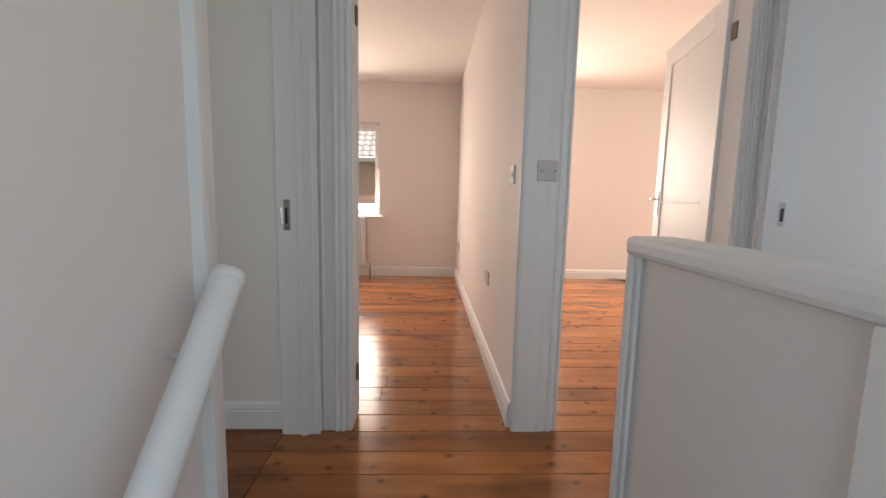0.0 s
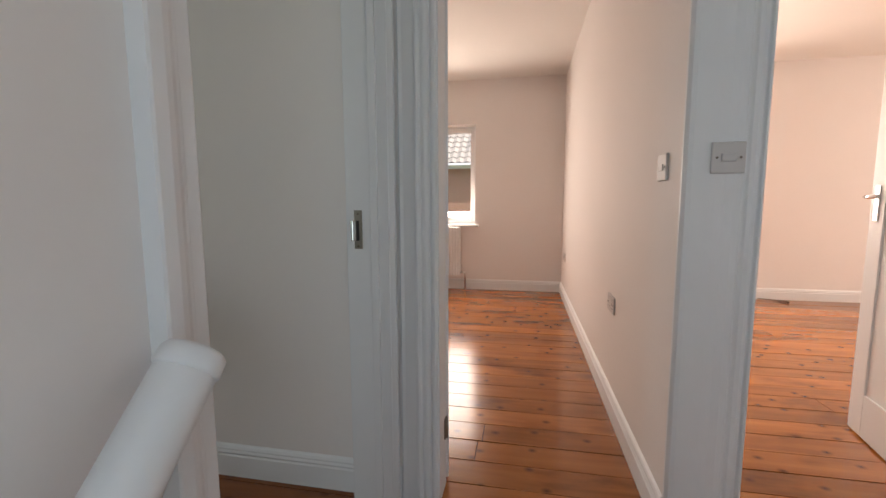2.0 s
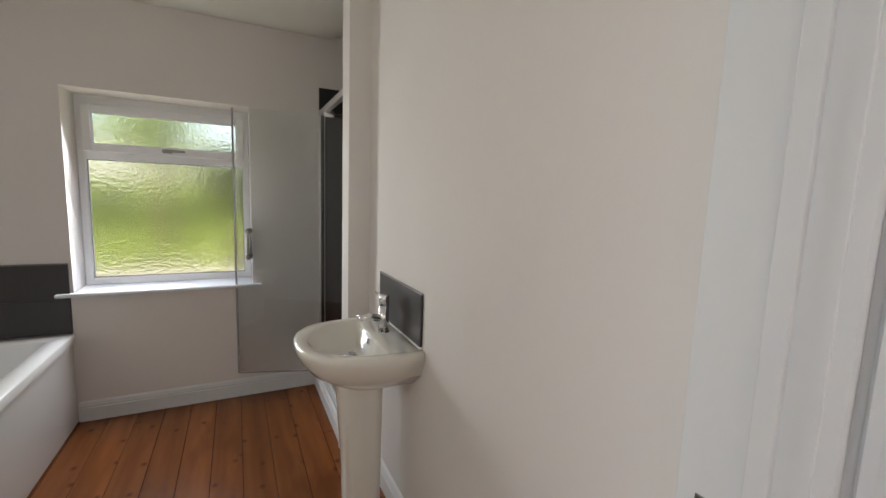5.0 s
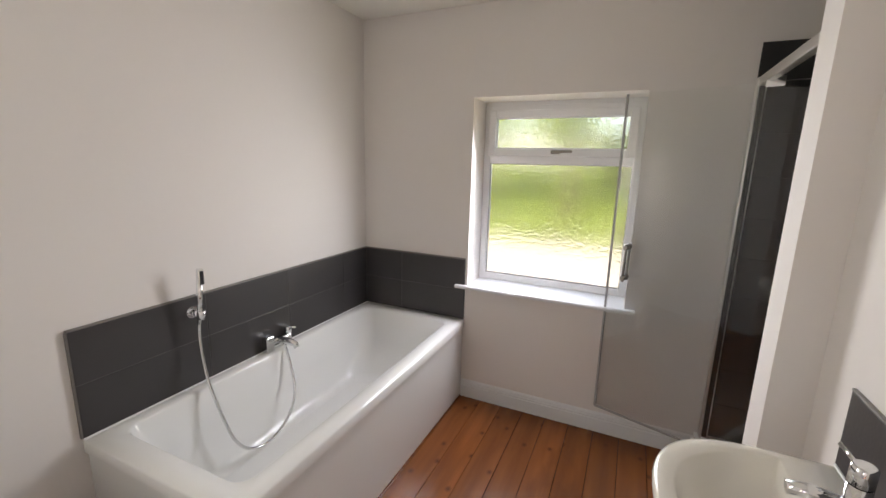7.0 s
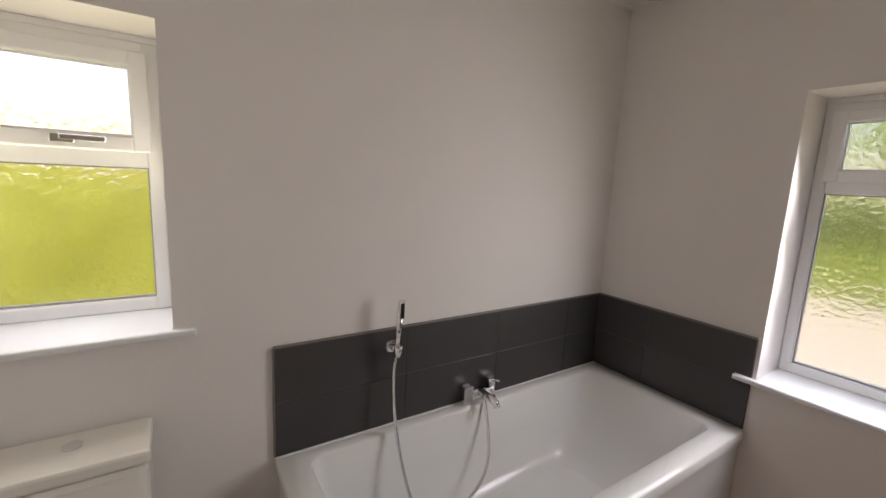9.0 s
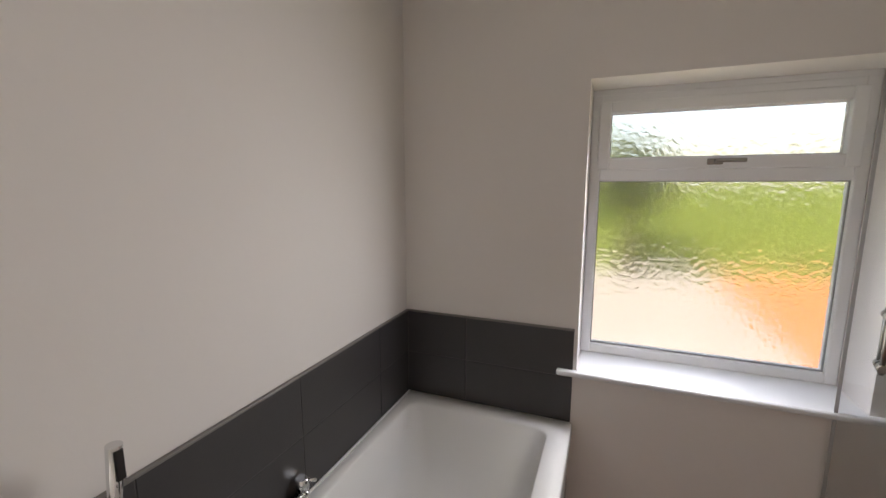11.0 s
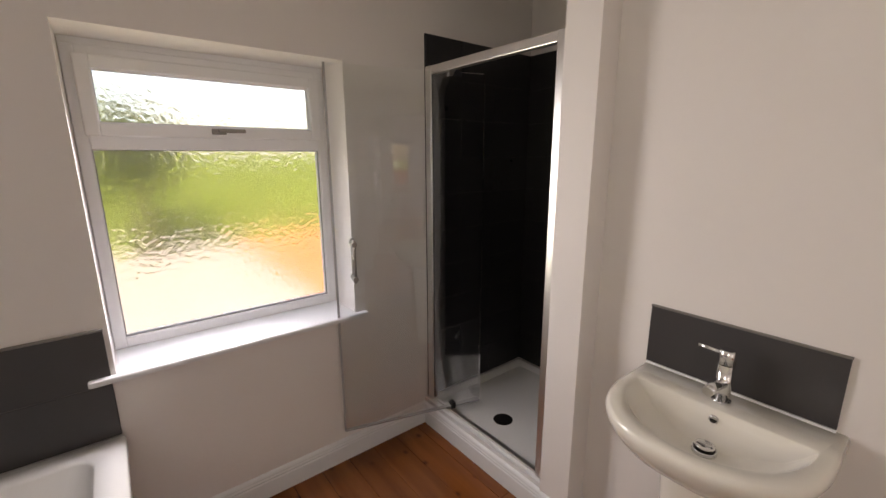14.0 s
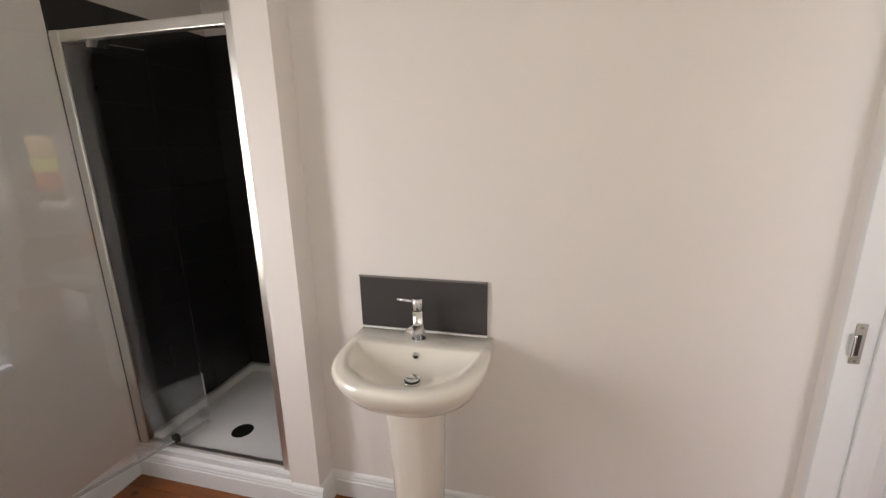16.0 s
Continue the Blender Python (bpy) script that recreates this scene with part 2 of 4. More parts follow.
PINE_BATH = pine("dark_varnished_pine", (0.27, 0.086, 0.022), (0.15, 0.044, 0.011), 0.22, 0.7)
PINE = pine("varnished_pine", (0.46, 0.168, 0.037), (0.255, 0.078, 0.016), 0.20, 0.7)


# ---- builders ----
def boxm(bm, x0, x1, y0, y1, z0, z1, bev=0.0):
    """A box added to bm, its edges eased by bev."""
    r = bmesh.ops.create_cube(bm, size=1.0)
    vs = r["verts"]
    for v in vs:
        v.co = Vector(((x0 + x1) / 2 + v.co.x * (x1 - x0), (y0 + y1) / 2 + v.co.y * (y1 - y0), (z0 + z1) / 2 + v.co.z * (z1 - z0)))
    if bev > 0:
        es = list({e for v in vs for e in v.link_edges})
        bmesh.ops.bevel(bm, geom=es, offset=bev, segments=2, affect='EDGES', profile=0.5)
    return bm


def box(*a, bev=0.0):
    return boxm(bmesh.new(), *a, bev=bev)


def tube(bm, pts, r, seg=10, caps=True):
    """A round bar of radius r (or one radius a point) along points."""
    pts = [Vector(p) for p in pts]
    rs = r if isinstance(r, (list, tuple)) else [r] * len(pts)
    rings = []
    up = None
    for i, p in enumerate(pts):
        d = (pts[min(i + 1, len(pts) - 1)] - pts[max(i - 1, 0)]).normalized()
        if up is None:
            up = Vector((0, 0, 1)) if abs(d.z) < 0.9 else Vector((1, 0, 0))
        s = d.cross(up).normalized()
        up = s.cross(d).normalized()
        rings.append([bm.verts.new(p + rs[i] * (math.cos(2 * math.pi * k / seg) * s + math.sin(2 * math.pi * k / seg) * up)) for k in range(seg)])
    for a, b in zip(rings, rings[1:]):
        for k in range(seg):
            f = bm.faces.new((a[k], a[(k + 1) % seg], b[(k + 1) % seg], b[k]))
            f.smooth = True
    if caps:
        bm.faces.new(rings[0][::-1])
        bm.faces.new(rings[-1])
    return bm


def prism(bm, prof, p0, p1, out):
    """Sweep a moulding profile [(out, up)...] level from p0 to p1, or upright if p0 and p1 differ in z."""
    p0, p1, out = Vector(p0), Vector(p1), Vector(out)
    side = Vector((0, 0, 1)) if abs((p1 - p0).z) < 1e-6 else out.cross((p1 - p0).normalized())
    rows = [[bm.verts.new(p + out * a + side * b) for a, b in prof] for p in (p0, p1)]
    n = len(prof)
    for k in range(n):
        bm.faces.new((rows[0][k], rows[0][(k + 1) % n], rows[1][(k + 1) % n], rows[1][k]))
    bm.faces.new(rows[0][::-1])
    bm.faces.new(rows[1])
    bmesh.ops.recalc_face_normals(bm, faces=bm.faces[:])
    return bm


def loft(bm, rings, close_start=True, close_end=True, smooth=True):
    vs = [[bm.verts.new(p) for p in ring] for ring in rings]
    n = len(vs[0])
    for a, b in zip(vs, vs[1:]):
        for k in range(n):
            f = bm.faces.new((a[k], a[(k + 1) % n], b[(k + 1) % n], b[k]))
            f.smooth = smooth
    if close_start:
        bm.faces.new(vs[0][::-1])
    if close_end:
        bm.faces.new(vs[-1])
    bmesh.ops.recalc_face_normals(bm, faces=bm.faces[:])
    return bm


def mesh_of(name, bm, material):
    me = bpy.data.meshes.new(name)
    bm.to_mesh(me)
    bm.free()
    me.materials.append(material)
    return me


def part(name, bm, material, parent, label="", local=False):
    """One mesh under a thing; points in world space unless local."""
    if not local:
        bm.transform(world_of(parent).inverted())
    ob = new(name, mesh_of(name, bm, material))
    ob.parent = parent
    return tagged(ob, label)


def world_of(ob):
    m = ob.matrix_basis.copy()
    while ob.parent:
        ob = ob.parent
        m = ob.matrix_basis @ m
    return m


def thing(name, at, label, category, group="", kind="", turn=0.0):
    ob = new(name)
    ob.empty_display_size = 0.1
    ob.matrix_basis = pose(*at, 0, 0, turn)
    return tagged(ob, label, category, group, kind)


def solid(name, bm, material, label, category, kind="structure", group=""):
    return tagged(new(name, mesh_of(name, bm, material)), label, category, group, kind)


def wall(name, axis, a0, a1, b0, b1, z0, z1, holes=(), label="plain off-white emulsion painted plaster wall", material=None):
    """A thick wall along axis 'x' or 'y' from a0 to a1, between b0 and b1 across, with holes (a0, a1, z0, z1) right through."""
    As = sorted({a0, a1, *[h[0] for h in holes], *[h[1] for h in holes]})
    Zs = sorted({z0, z1, *[h[2] for h in holes], *[h[3] for h in holes]})
    full = lambda i, k: 0 <= i < len(As) - 1 and 0 <= k < len(Zs) - 1 and not any(
        h[0] <= (As[i] + As[i + 1]) / 2 <= h[1] and h[2] <= (Zs[k] + Zs[k + 1]) / 2 <= h[3] for h in holes)
    bm = bmesh.new()
    P = (lambda a, b, z: (a, b, z)) if axis == "x" else (lambda a, b, z: (b, a, z))
    quad = lambda *ps: bm.faces.new([bm.verts.new(P(*p)) for p in ps])
    for i in range(len(As) - 1):
        for k in range(len(Zs) - 1):
            if not full(i, k):
                continue
            u, v, s, t = As[i], As[i + 1], Zs[k], Zs[k + 1]
            quad((u, b0, s), (v, b0, s), (v, b0, t), (u, b0, t))
            quad((u, b1, s), (v, b1, s), (v, b1, t), (u, b1, t))
            if not full(i - 1, k):
                quad((u, b0, s), (u, b1, s), (u, b1, t), (u, b0, t))
            if not full(i + 1, k):
                quad((v, b0, s), (v, b1, s), (v, b1, t), (v, b0, t))
            if not full(i, k - 1):
                quad((u, b0, s), (v, b0, s), (v, b1, s), (u, b1, s))
            if not full(i, k + 1):
                quad((u, b0, t), (v, b0, t), (v, b1, t), (u, b1, t))
    bmesh.ops.remove_doubles(bm, verts=bm.verts[:], dist=1e-5)
    bmesh.ops.recalc_face_normals(bm, faces=bm.faces[:])
    return solid(name, bm, material or WALL, label, "wall")


H = 2.49          # ceiling height
XW, YT, YB = -3.567, -0.263, 2.035   # bathroom: window wall, bath wall, basin wall
XE = -0.915       # bathroom: wall towards the stairs
YF = 5.747        # far wall of both bedrooms
DH = 2.02         # door head

# ---- walls ----
wall("wall_west", "y", -0.60, 2.87, -3.92, XW, -2.75, H + 0.2, [(0.543, 1.503, 0.80, 1.984)])
wall("wall_south_bath", "x", XW, XE, -0.60, YT, -2.75, H + 0.2, [(-1.484, -1.006, 1.09, 1.972)])
wall("wall_stair_west", "y", -0.60, 1.167, XE, -0.66, -2.75, H + 0.2)
wall("wall_bath_head", "y", 1.167, 1.989, -0.80, -0.66, DH, H + 0.2)
wall("wall_bath_jamb", "y", 1.989, 2.13, -0.80, -0.66, 0.0, H + 0.2)
wall("wall_bed_front", "x", -2.56, -0.80, YB, 2.13, 0.0, H + 0.2)
wall("wall_bed_door", "x", -0.66, 0.220, 2.02, 2.13, 0.0, H + 0.2, [(-0.515, 0.221, 0.0, DH)])
wall("wall_partition", "y", 2.02, YF, 0.220, 0.345, 0.0, H + 0.2)
wall("wall_bed_door_2", "x", 0.345, 1.39, 2.02, 2.13, 0.0, H + 0.2, [(0.42, 1.165, 0.0, DH)])
wall("wall_shower_nib", "y", 1.922, 2.87, -2.70, -2.56, 0.0, H + 0.2)
wall("wall_shower_back", "x", XW, -2.70, 2.77, 2.87, 0.0, H + 0.2)
wall("wall_bed_west", "y", 2.87, YF, -2.70, -2.56, -2.75, H + 0.2)
wall("wall_north", "x", -2.70, 5.2, YF, 6.06, -2.75, H + 0.2, [(-1.95, -0.808, 0.797, 2.0), (0.5, 1.5, 0.80, 2.0)])
wall("wall_room3_west", "y", -0.6, 2.02, 1.25, 1.39, -2.75, H + 0.2, [(1.175, 1.95, 0.0, DH), (-0.15, 0.75, 0.3, 1.8)])
wall("wall_room3_south", "x", 1.39, 5.2, 0.82, 1.0, -2.75, H + 0.2, [(2.5, 3.9, 0.7, 1.9)])
wall("wall_room3_north", "x", 1.39, 5.2, 2.02, 2.13, 0.0, H + 0.2)
wall("wall_east", "y", 0.82, YF, 5.2, 5.53, -2.75, H + 0.2, [(1.265, 1.735, 0.60, 1.90), (3.2, 4.6, 0.80, 2.0)])
wall("wall_south", "x", -0.66, 1.25, -0.60, YT, -2.75, H + 0.2, [(-0.3, 0.7, 0.3, 1.9)])

# ceilings
for nm, (x0, x1, y0, y1) in {"ceiling": (XW, -0.80, YT, YB), "ceiling_over_shower": (XW, -2.70, YB, 2.77), "ceiling_3": (-0.66, 1.25, YT, 2.02), "ceiling_4": (-2.56, 0.22, 2.13, YF),
                             "ceiling_5": (0.345, 5.2, 2.13, YF), "ceiling_6": (1.39, 5.2, 1.0, 2.02)}.items():
    lift = 0.002 * len(nm)
    solid(nm, box(x0 - 0.02, x1 + 0.02, y0 - 0.02, y1 + 0.02, H + lift, H + 0.12), CEIL, "smooth white painted plaster ceiling", "ceiling")
solid("roof", box(-4.1, 5.7, -2.7, 6.2, H + 0.21, H + 0.4), ROOF, "flat closing roof deck above the rooms", "roof")

# ---- stairs: three risers up to the landing ----
for i, (y0, y1, z) in enumerate([(YT, 0.67, -0.55), (0.67, 0.895, -0.367), (0.895, 1.12, -0.183)]):
    bm = boxm(bmesh.new(), -0.66, 0.30, y0, y1 + 0.02, z - 0.12, z, bev=0.008)
    solid("stair_step" if i else "floor_lower", bm, PINE, "varnished pine stair tread below the landing", "stairs")
    solid("stair_riser", box(-0.66, 0.30, y1, y1 + 0.018, z + 0.001, z + 0.165), TRIM, "white painted stair riser", "stairs")
solid("floor_under", box(-0.66, 1.25, YT, 1.12, -0.75, -0.68), SUBFLOOR, "dark underside closing the stairwell", "floor")

# boxed-in balustrade beside the stairs
bal = thing("balustrade", (0.35, 0.4, -0.55), "white painted boxed-in balustrade panel with rounded cap", "balustrade")
part("panel", box(0.312, 0.388, YT + 0.002, 1.18, -0.55, 0.94), PANEL, bal)
bm = boxm(bmesh.new(), 0.291, 0.412, YT + 0.002, 1.199, 0.928, 0.974, bev=0.014)
part("cap", bm, TRIM, bal, "rounded white gloss cap rail")
part("end_trim", box(0.296, 0.404, 1.168, 1.194, -0.18, 0.930, bev=0.006), TRIM, bal)
part("edge_bead", box(0.303, 0.313, 1.148, 1.169, -0.18, 0.929, bev=0.003), TRIM, bal)
part("side_board", box(0.296, 0.313, YT + 0.002, 0.645, -0.55, 0.929, bev=0.004), TRIM, bal, "white gloss boarding")
solid("floor_edge", box(0.388, 1.25, YT, 1.12, -0.05, -0.012), PINE, "varnished pine landing beside the stairwell", "floor")

# handrail on the stair wall
rail = thing("handrail", (-0.58, 1.0, 0.0), "thick round white gloss painted wooden handrail on wall brackets", "handrail")
dy, dz = 0.70, 0.73
e = Vector((-0.575, 1.068, 0.893))
d = Vector((0, -dy, -dz)).normalized()
bm = tube(bmesh.new(), [e, e + d * 0.004, e + d * 0.012, e + d * 1.30], [0.026, 0.030, 0.0315, 0.0315], seg=24)
part("rail", bm, TRIM, rail)
part("end_cap", tube(bmesh.new(), [e - d * 0.001, e + d * 0.003, e + d * 0.020, e + d * 0.024], [0.030, 0.0335, 0.0345, 0.0315], seg=24), TRIM, rail, "raised white end cap")
for s in (0.10, 1.2):
    q = e + d * s
    bm = tube(bmesh.new(), [q + Vector((0, 0, -0.02)), q + Vector((-0.005, 0, -0.06)), q + Vector((-0.04, 0, -0.075)), q + Vector((-0.08, 0, -0.075))], 0.007, seg=10)
    part("bracket", bm, TRIM, rail)

# ---- joinery ----
ARCH = [(0.0, 0.0), (0.011, 0.0), (0.015, 0.004), (0.015, 0.009), (0.010, 0.011), (0.010, 0.014), (0.017, 0.017), (0.017, 0.023), (0.012, 0.025),
        (0.012, 0.028), (0.019, 0.031), (0.021, 0.036), (0.020, 0.041), (0.014, 0.043), (0.014, 0.046), (0.022, 0.049), (0.022, 0.055), (0.016, 0.057),
        (0.016, 0.060), (0.024, 0.063), (0.026, 0.069), (0.023, 0.076), (0.0, 0.076)]

OGEE = [(0.0, 0.0), (0.009, 0.0), (0.012, 0.06), (0.012, 0.30), (0.016, 0.36), (0.016, 0.42), (0.019, 0.46), (0.024, 0.58), (0.027, 0.72), (0.027, 0.95), (0.025, 1.0), (0.0, 1.0)]


# broad casing: flat field with three rounded ridges towards the opening; and the wide post between two doorways
CASING = [(0.0, 0.0), (0.010, 0.0), (0.016, 0.005), (0.016, 0.014), (0.010, 0.018), (0.010, 0.022), (0.019, 0.027), (0.023, 0.034), (0.022, 0.041), (0.017, 0.046),
          (0.017, 0.051), (0.023, 0.056), (0.025, 0.062), (0.023, 0.067), (0.014, 0.071), (0.013, 0.110), (0.015, 0.122), (0.012, 0.126), (0.0, 0.126)]
POST = [(0.0, 0.0), (0.012, 0.0), (0.018, 0.004), (0.018, 0.010), (0.011, 0.014), (0.011, 0.018), (0.019, 0.023), (0.024, 0.033), (0.023, 0.045), (0.018, 0.051),
        (0.018, 0.057), (0.024, 0.063), (0.026, 0.082), (0.024, 0.104), (0.026, 0.130), (0.026, 0.192), (0.023, 0.204), (0.010, 0.212), (0.0, 0.212)]


def arch_prof(w, flip=False):
    p = [(a, b / 0.076 * w) for a, b in ARCH]
    return [(a, w - b) for a, b in p] if flip else p


# bathroom doorway
door_bath = thing("door_1", (-0.73, 1.54, 0.0), "white painted bathroom door frame with moulded architraves and chrome latch keep", "door frame", kind="structure")
bm = box(-0.802, -0.655, 1.972, 1.991, 0.0, DH, bev=0.002)
part("lining", bm, TRIM, door_bath)
part("lining", box(-0.802, -0.655, 1.165, 1.181, 0.0, DH, bev=0.002), TRIM, door_bath)
part("lining_head", box(-0.802, -0.655, 1.181, 1.972, DH - 0.018, DH + 0.002), TRIM, door_bath)
part("door_stop", box(-0.716, -0.690, 1.962, 1.973, 0.0, DH - 0.018, bev=0.002), TRIM, door_bath)
part("door_stop", box(-0.716, -0.690, 1.180, 1.191, 0.0, DH - 0.018, bev=0.002), TRIM, door_bath)
part("architrave", prism(bmesh.new(), [(0.0, 0.0), (0.014, 0.0), (0.017, 0.006), (0.014, 0.012), (0.014, 0.024), (0.021, 0.027), (0.024, 0.034), (0.021, 0.040), (0.0, 0.044)], (-0.66, 2.018, 0.0), (-0.66, 2.018, DH), (1, 0, 0)), TRIM, door_bath)
part("architrave", prism(bmesh.new(), [(a, b * 0.082) for a, b in OGEE], (-0.66, 1.176, 0.0), (-0.66, 1.176, DH), (1, 0, 0)), TRIM, door_bath)
keep = part("latch_keep", box(-0.774, -0.746, 1.9695, 1.9722, 0.905, 1.032, bev=0.0008), HANDLE, door_bath, "dull chrome latch keep plate")
part("latch_slot", box(-0.767, -0.756, 1.9685, 1.970, 0.932, 0.998), BLACK, keep)
part("latch_lip", box(-0.782, -0.773, 1.957, 1.9722, 0.930, 1.000, bev=0.003), CHROME, keep)
for z in (0.914, 1.020):
    part("screw", tube(bmesh.new(), [(-0.760, 1.9697, z), (-0.760, 1.968, z)], 0.004, seg=10), STEEL, keep)

# bedroom doorways
door_a = thing("door_2", (-0.15, 2.07, 0.0), "white painted bedroom door frame with fluted architrave and dark hinges", "door frame", kind="structure")
part("architrave", prism(bmesh.new(), CASING, (-0.506, 2.02, 0.0), (-0.506, 2.02, DH), (0, -1, 0)), TRIM, door_a)
part("lining", box(-0.517, -0.500, 2.016, 2.135, 0.0, DH, bev=0.002), TRIM, door_a)
part("lining_head", box(-0.500, 0.205, 2.018, 2.132, DH - 0.016, DH + 0.002), TRIM, door_a)
post = thing("door_post", (0.315, 2.01, 0.0), "wide white painted door post between two bedroom doorways", "door post", kind="structure")
part("casing", prism(bmesh.new(), POST, (0.428, 2.02, 0.0), (0.428, 2.02, DH), (0, -1, 0)), TRIM, post)
part("lining", box(0.408, 0.425, 2.016, 2.135, 0.0, DH, bev=0.002), TRIM, post)
door_b = thing("door_3", (1.2, 2.05, 0.0), "white painted door frame of the second bedroom with architrave", "door frame", kind="structure")
part("lining", box(1.160, 1.177, 2.016, 2.135, 0.0, DH, bev=0.002), TRIM, door_b)
part("architrave", prism(bmesh.new(), arch_prof(0.072, True), (1.246, 2.02, 0.0), (1.246, 2.02, DH), (0, -1, 0)), TRIM, door_b)
part("lining_head", box(0.425, 1.160, 2.018, 2.132, DH - 0.016, DH + 0.002), TRIM, door_b)
door_c = thing("door_4", (1.32, 1.54, 0.0), "white painted frame of an open doorway with chrome keep", "door frame", kind="structure")
part("lining", box(1.245, 1.392, 1.935, 1.953, 0.0, DH, bev=0.002), TRIM, door_c)
part("lining", box(1.245, 1.392, 1.173, 1.191, 0.0, DH, bev=0.002), TRIM, door_c)
part("architrave", prism(bmesh.new(), arch_prof(0.066, True), (1.25, 1.950, 0.0), (1.25, 1.950, DH), (-1, 0, 0)), TRIM, door_c)
part("architrave", prism(bmesh.new(), arch_prof(0.070, True), (1.25, 1.114, 0.0), (1.25, 1.114, DH), (-1, 0, 0)), TRIM, door_c)
k3 = part("latch_keep", box(1.305, 1.328, 1.9325, 1.9352, 0.965, 1.065, bev=0.0008), CHROME, door_c, "chrome latch keep plate")
part("latch_slot", box(1.309, 1.323, 1.9315, 1.933, 0.985, 1.040), BLACK, k3)


def hinge(parent, x, y, z, h=0.075):
    hg = part("hinge", box(x - 0.004, x + 0.004, y - 0.018, y + 0.018, z, z + h, bev=0.001), STEEL, parent, "dark steel butt hinge")
    part("hinge_pin", tube(bmesh.new(), [(x + 0.004, y, z), (x + 0.004, y, z + h)], 0.005, seg=10), STEEL, hg)


def door_leaf(name, hx, hy, turn, width, label, flip):
    """A two-panel white door, hung at (hx, hy) and swung open; local x along the leaf, y its thickness."""
    d = thing(name, (hx, hy, 0.0), label, "door", turn=turn)
    w, t, h = width, 0.038, 1.985
    for s in ((0, 0.105), (w - 0.105, w)):
        part("stile", box(s[0], s[1], 0, t, 0.008, h, bev=0.003), TRIM, d, local=True)
    for z0, z1 in ((0.008, 0.20), (1.052, 1.066), (h - 0.115, h)):
        part("rail", box(0.105, w - 0.105, 0.0, t, z0, z1, bev=0.002), TRIM, d, local=True)
    for z0, z1 in ((0.20, 1.052), (1.066, h - 0.115)):
        part("door_panel", box(0.10, w - 0.10, 0.008, t - 0.008, z0 - 0.005, z1 + 0.005), TRIM, d, local=True)
    for sy, y in ((-1, 0.0), (1, t)):
        hd = part("handle", box(w - 0.072, w - 0.040, min(y, y + sy * 0.006), max(y, y + sy * 0.006), 0.97, 1.125, bev=0.002), CHROME, d, "chrome lever handle on long backplate", local=True)
        z = 1.075
        bm = tube(bmesh.new(), [(w - 0.056, y, z), (w - 0.056, y + sy * 0.040, z), (w - 0.064, y + sy * 0.048, z), (w - 0.16, y + sy * 0.048, z + 0.002)], 0.0085, seg=10)
        part("lever", bm, CHROME, hd, local=True)
    return d


door_leaf("door_leaf", -0.494, 2.158, 114.0, 0.70, "white two-panel bedroom door standing fully open", False)
door_leaf("door_leaf", 1.182, 2.139, 79.0, 0.745, "white two-panel door with chrome lever handle, standing open", True)
for z in (0.195, 1.775):
    hinge(door_a, -0.498, 2.113, z)
    hinge(door_b, 1.160, 2.113, z)

part("hinge", box(-0.760, -0.728, 1.180, 1.188, 0.965, 1.04, bev=0.001), STEEL, door_bath, "dark steel butt hinge")
part("hinge_pin", tube(bmesh.new(), [(-0.757, 1.197, 0.965), (-0.757, 1.197, 1.04)], 0.0095, seg=10), STEEL, door_bath)

# ---- skirting ----
SKIRT = [(0.0, 0.0), (0.018, 0.0), (0.018, 0.082), (0.014, 0.088), (0.017, 0.096), (0.013, 0.104), (0.013, 0.110), (0.008, 0.118), (0.0, 0.124)]
for p0, p1, out in [((XW, 0.53, 0), (XW, 1.93, 0), (1, 0, 0)), ((-2.56, YB, 0), (-0.80, YB, 0), (0, -1, 0)), ((-2.56, 1.93, 0), (-2.56, YB, 0), (1, 0, 0)),
                    ((XW, 1.93, 0), (-2.69, 1.93, 0), (0, -1, 0)), ((-2.69, 1.922, 0), (-2.54, 1.922, 0), (0, -1, 0)), ((-1.76, YT, 0), (XE, YT, 0), (0, 1, 0)), ((XE, YT, 0), (XE, 1.17, 0), (-1, 0, 0)),
                    ((-2.56, YF, 0), (0.22, YF, 0), (0, -1, 0)), ((0.22, 2.03, 0), (0.22, YF, 0), (-1, 0, 0)), ((-2.56, 2.13, 0), (-2.56, YF, 0), (1, 0, 0)),
                    ((0.345, YF, 0), (5.2, YF, 0), (0, -1, 0)), ((0.345, 2.13, 0), (0.345, YF, 0), (1, 0, 0)), ((1.18, 2.13, 0), (5.2, 2.13, 0), (0, 1, 0)),
                    ((1.39, 2.02, 0), (5.19, 2.02, 0), (0, -1, 0)), ((-0.66, 2.02, 0), (-0.634, 2.02, 0), (0, -1, 0))]:
    solid("baseboard", prism(bmesh.new(), SKIRT, p0, p1, out), TRIM, "white gloss moulded skirting board along the floor", "skirting")


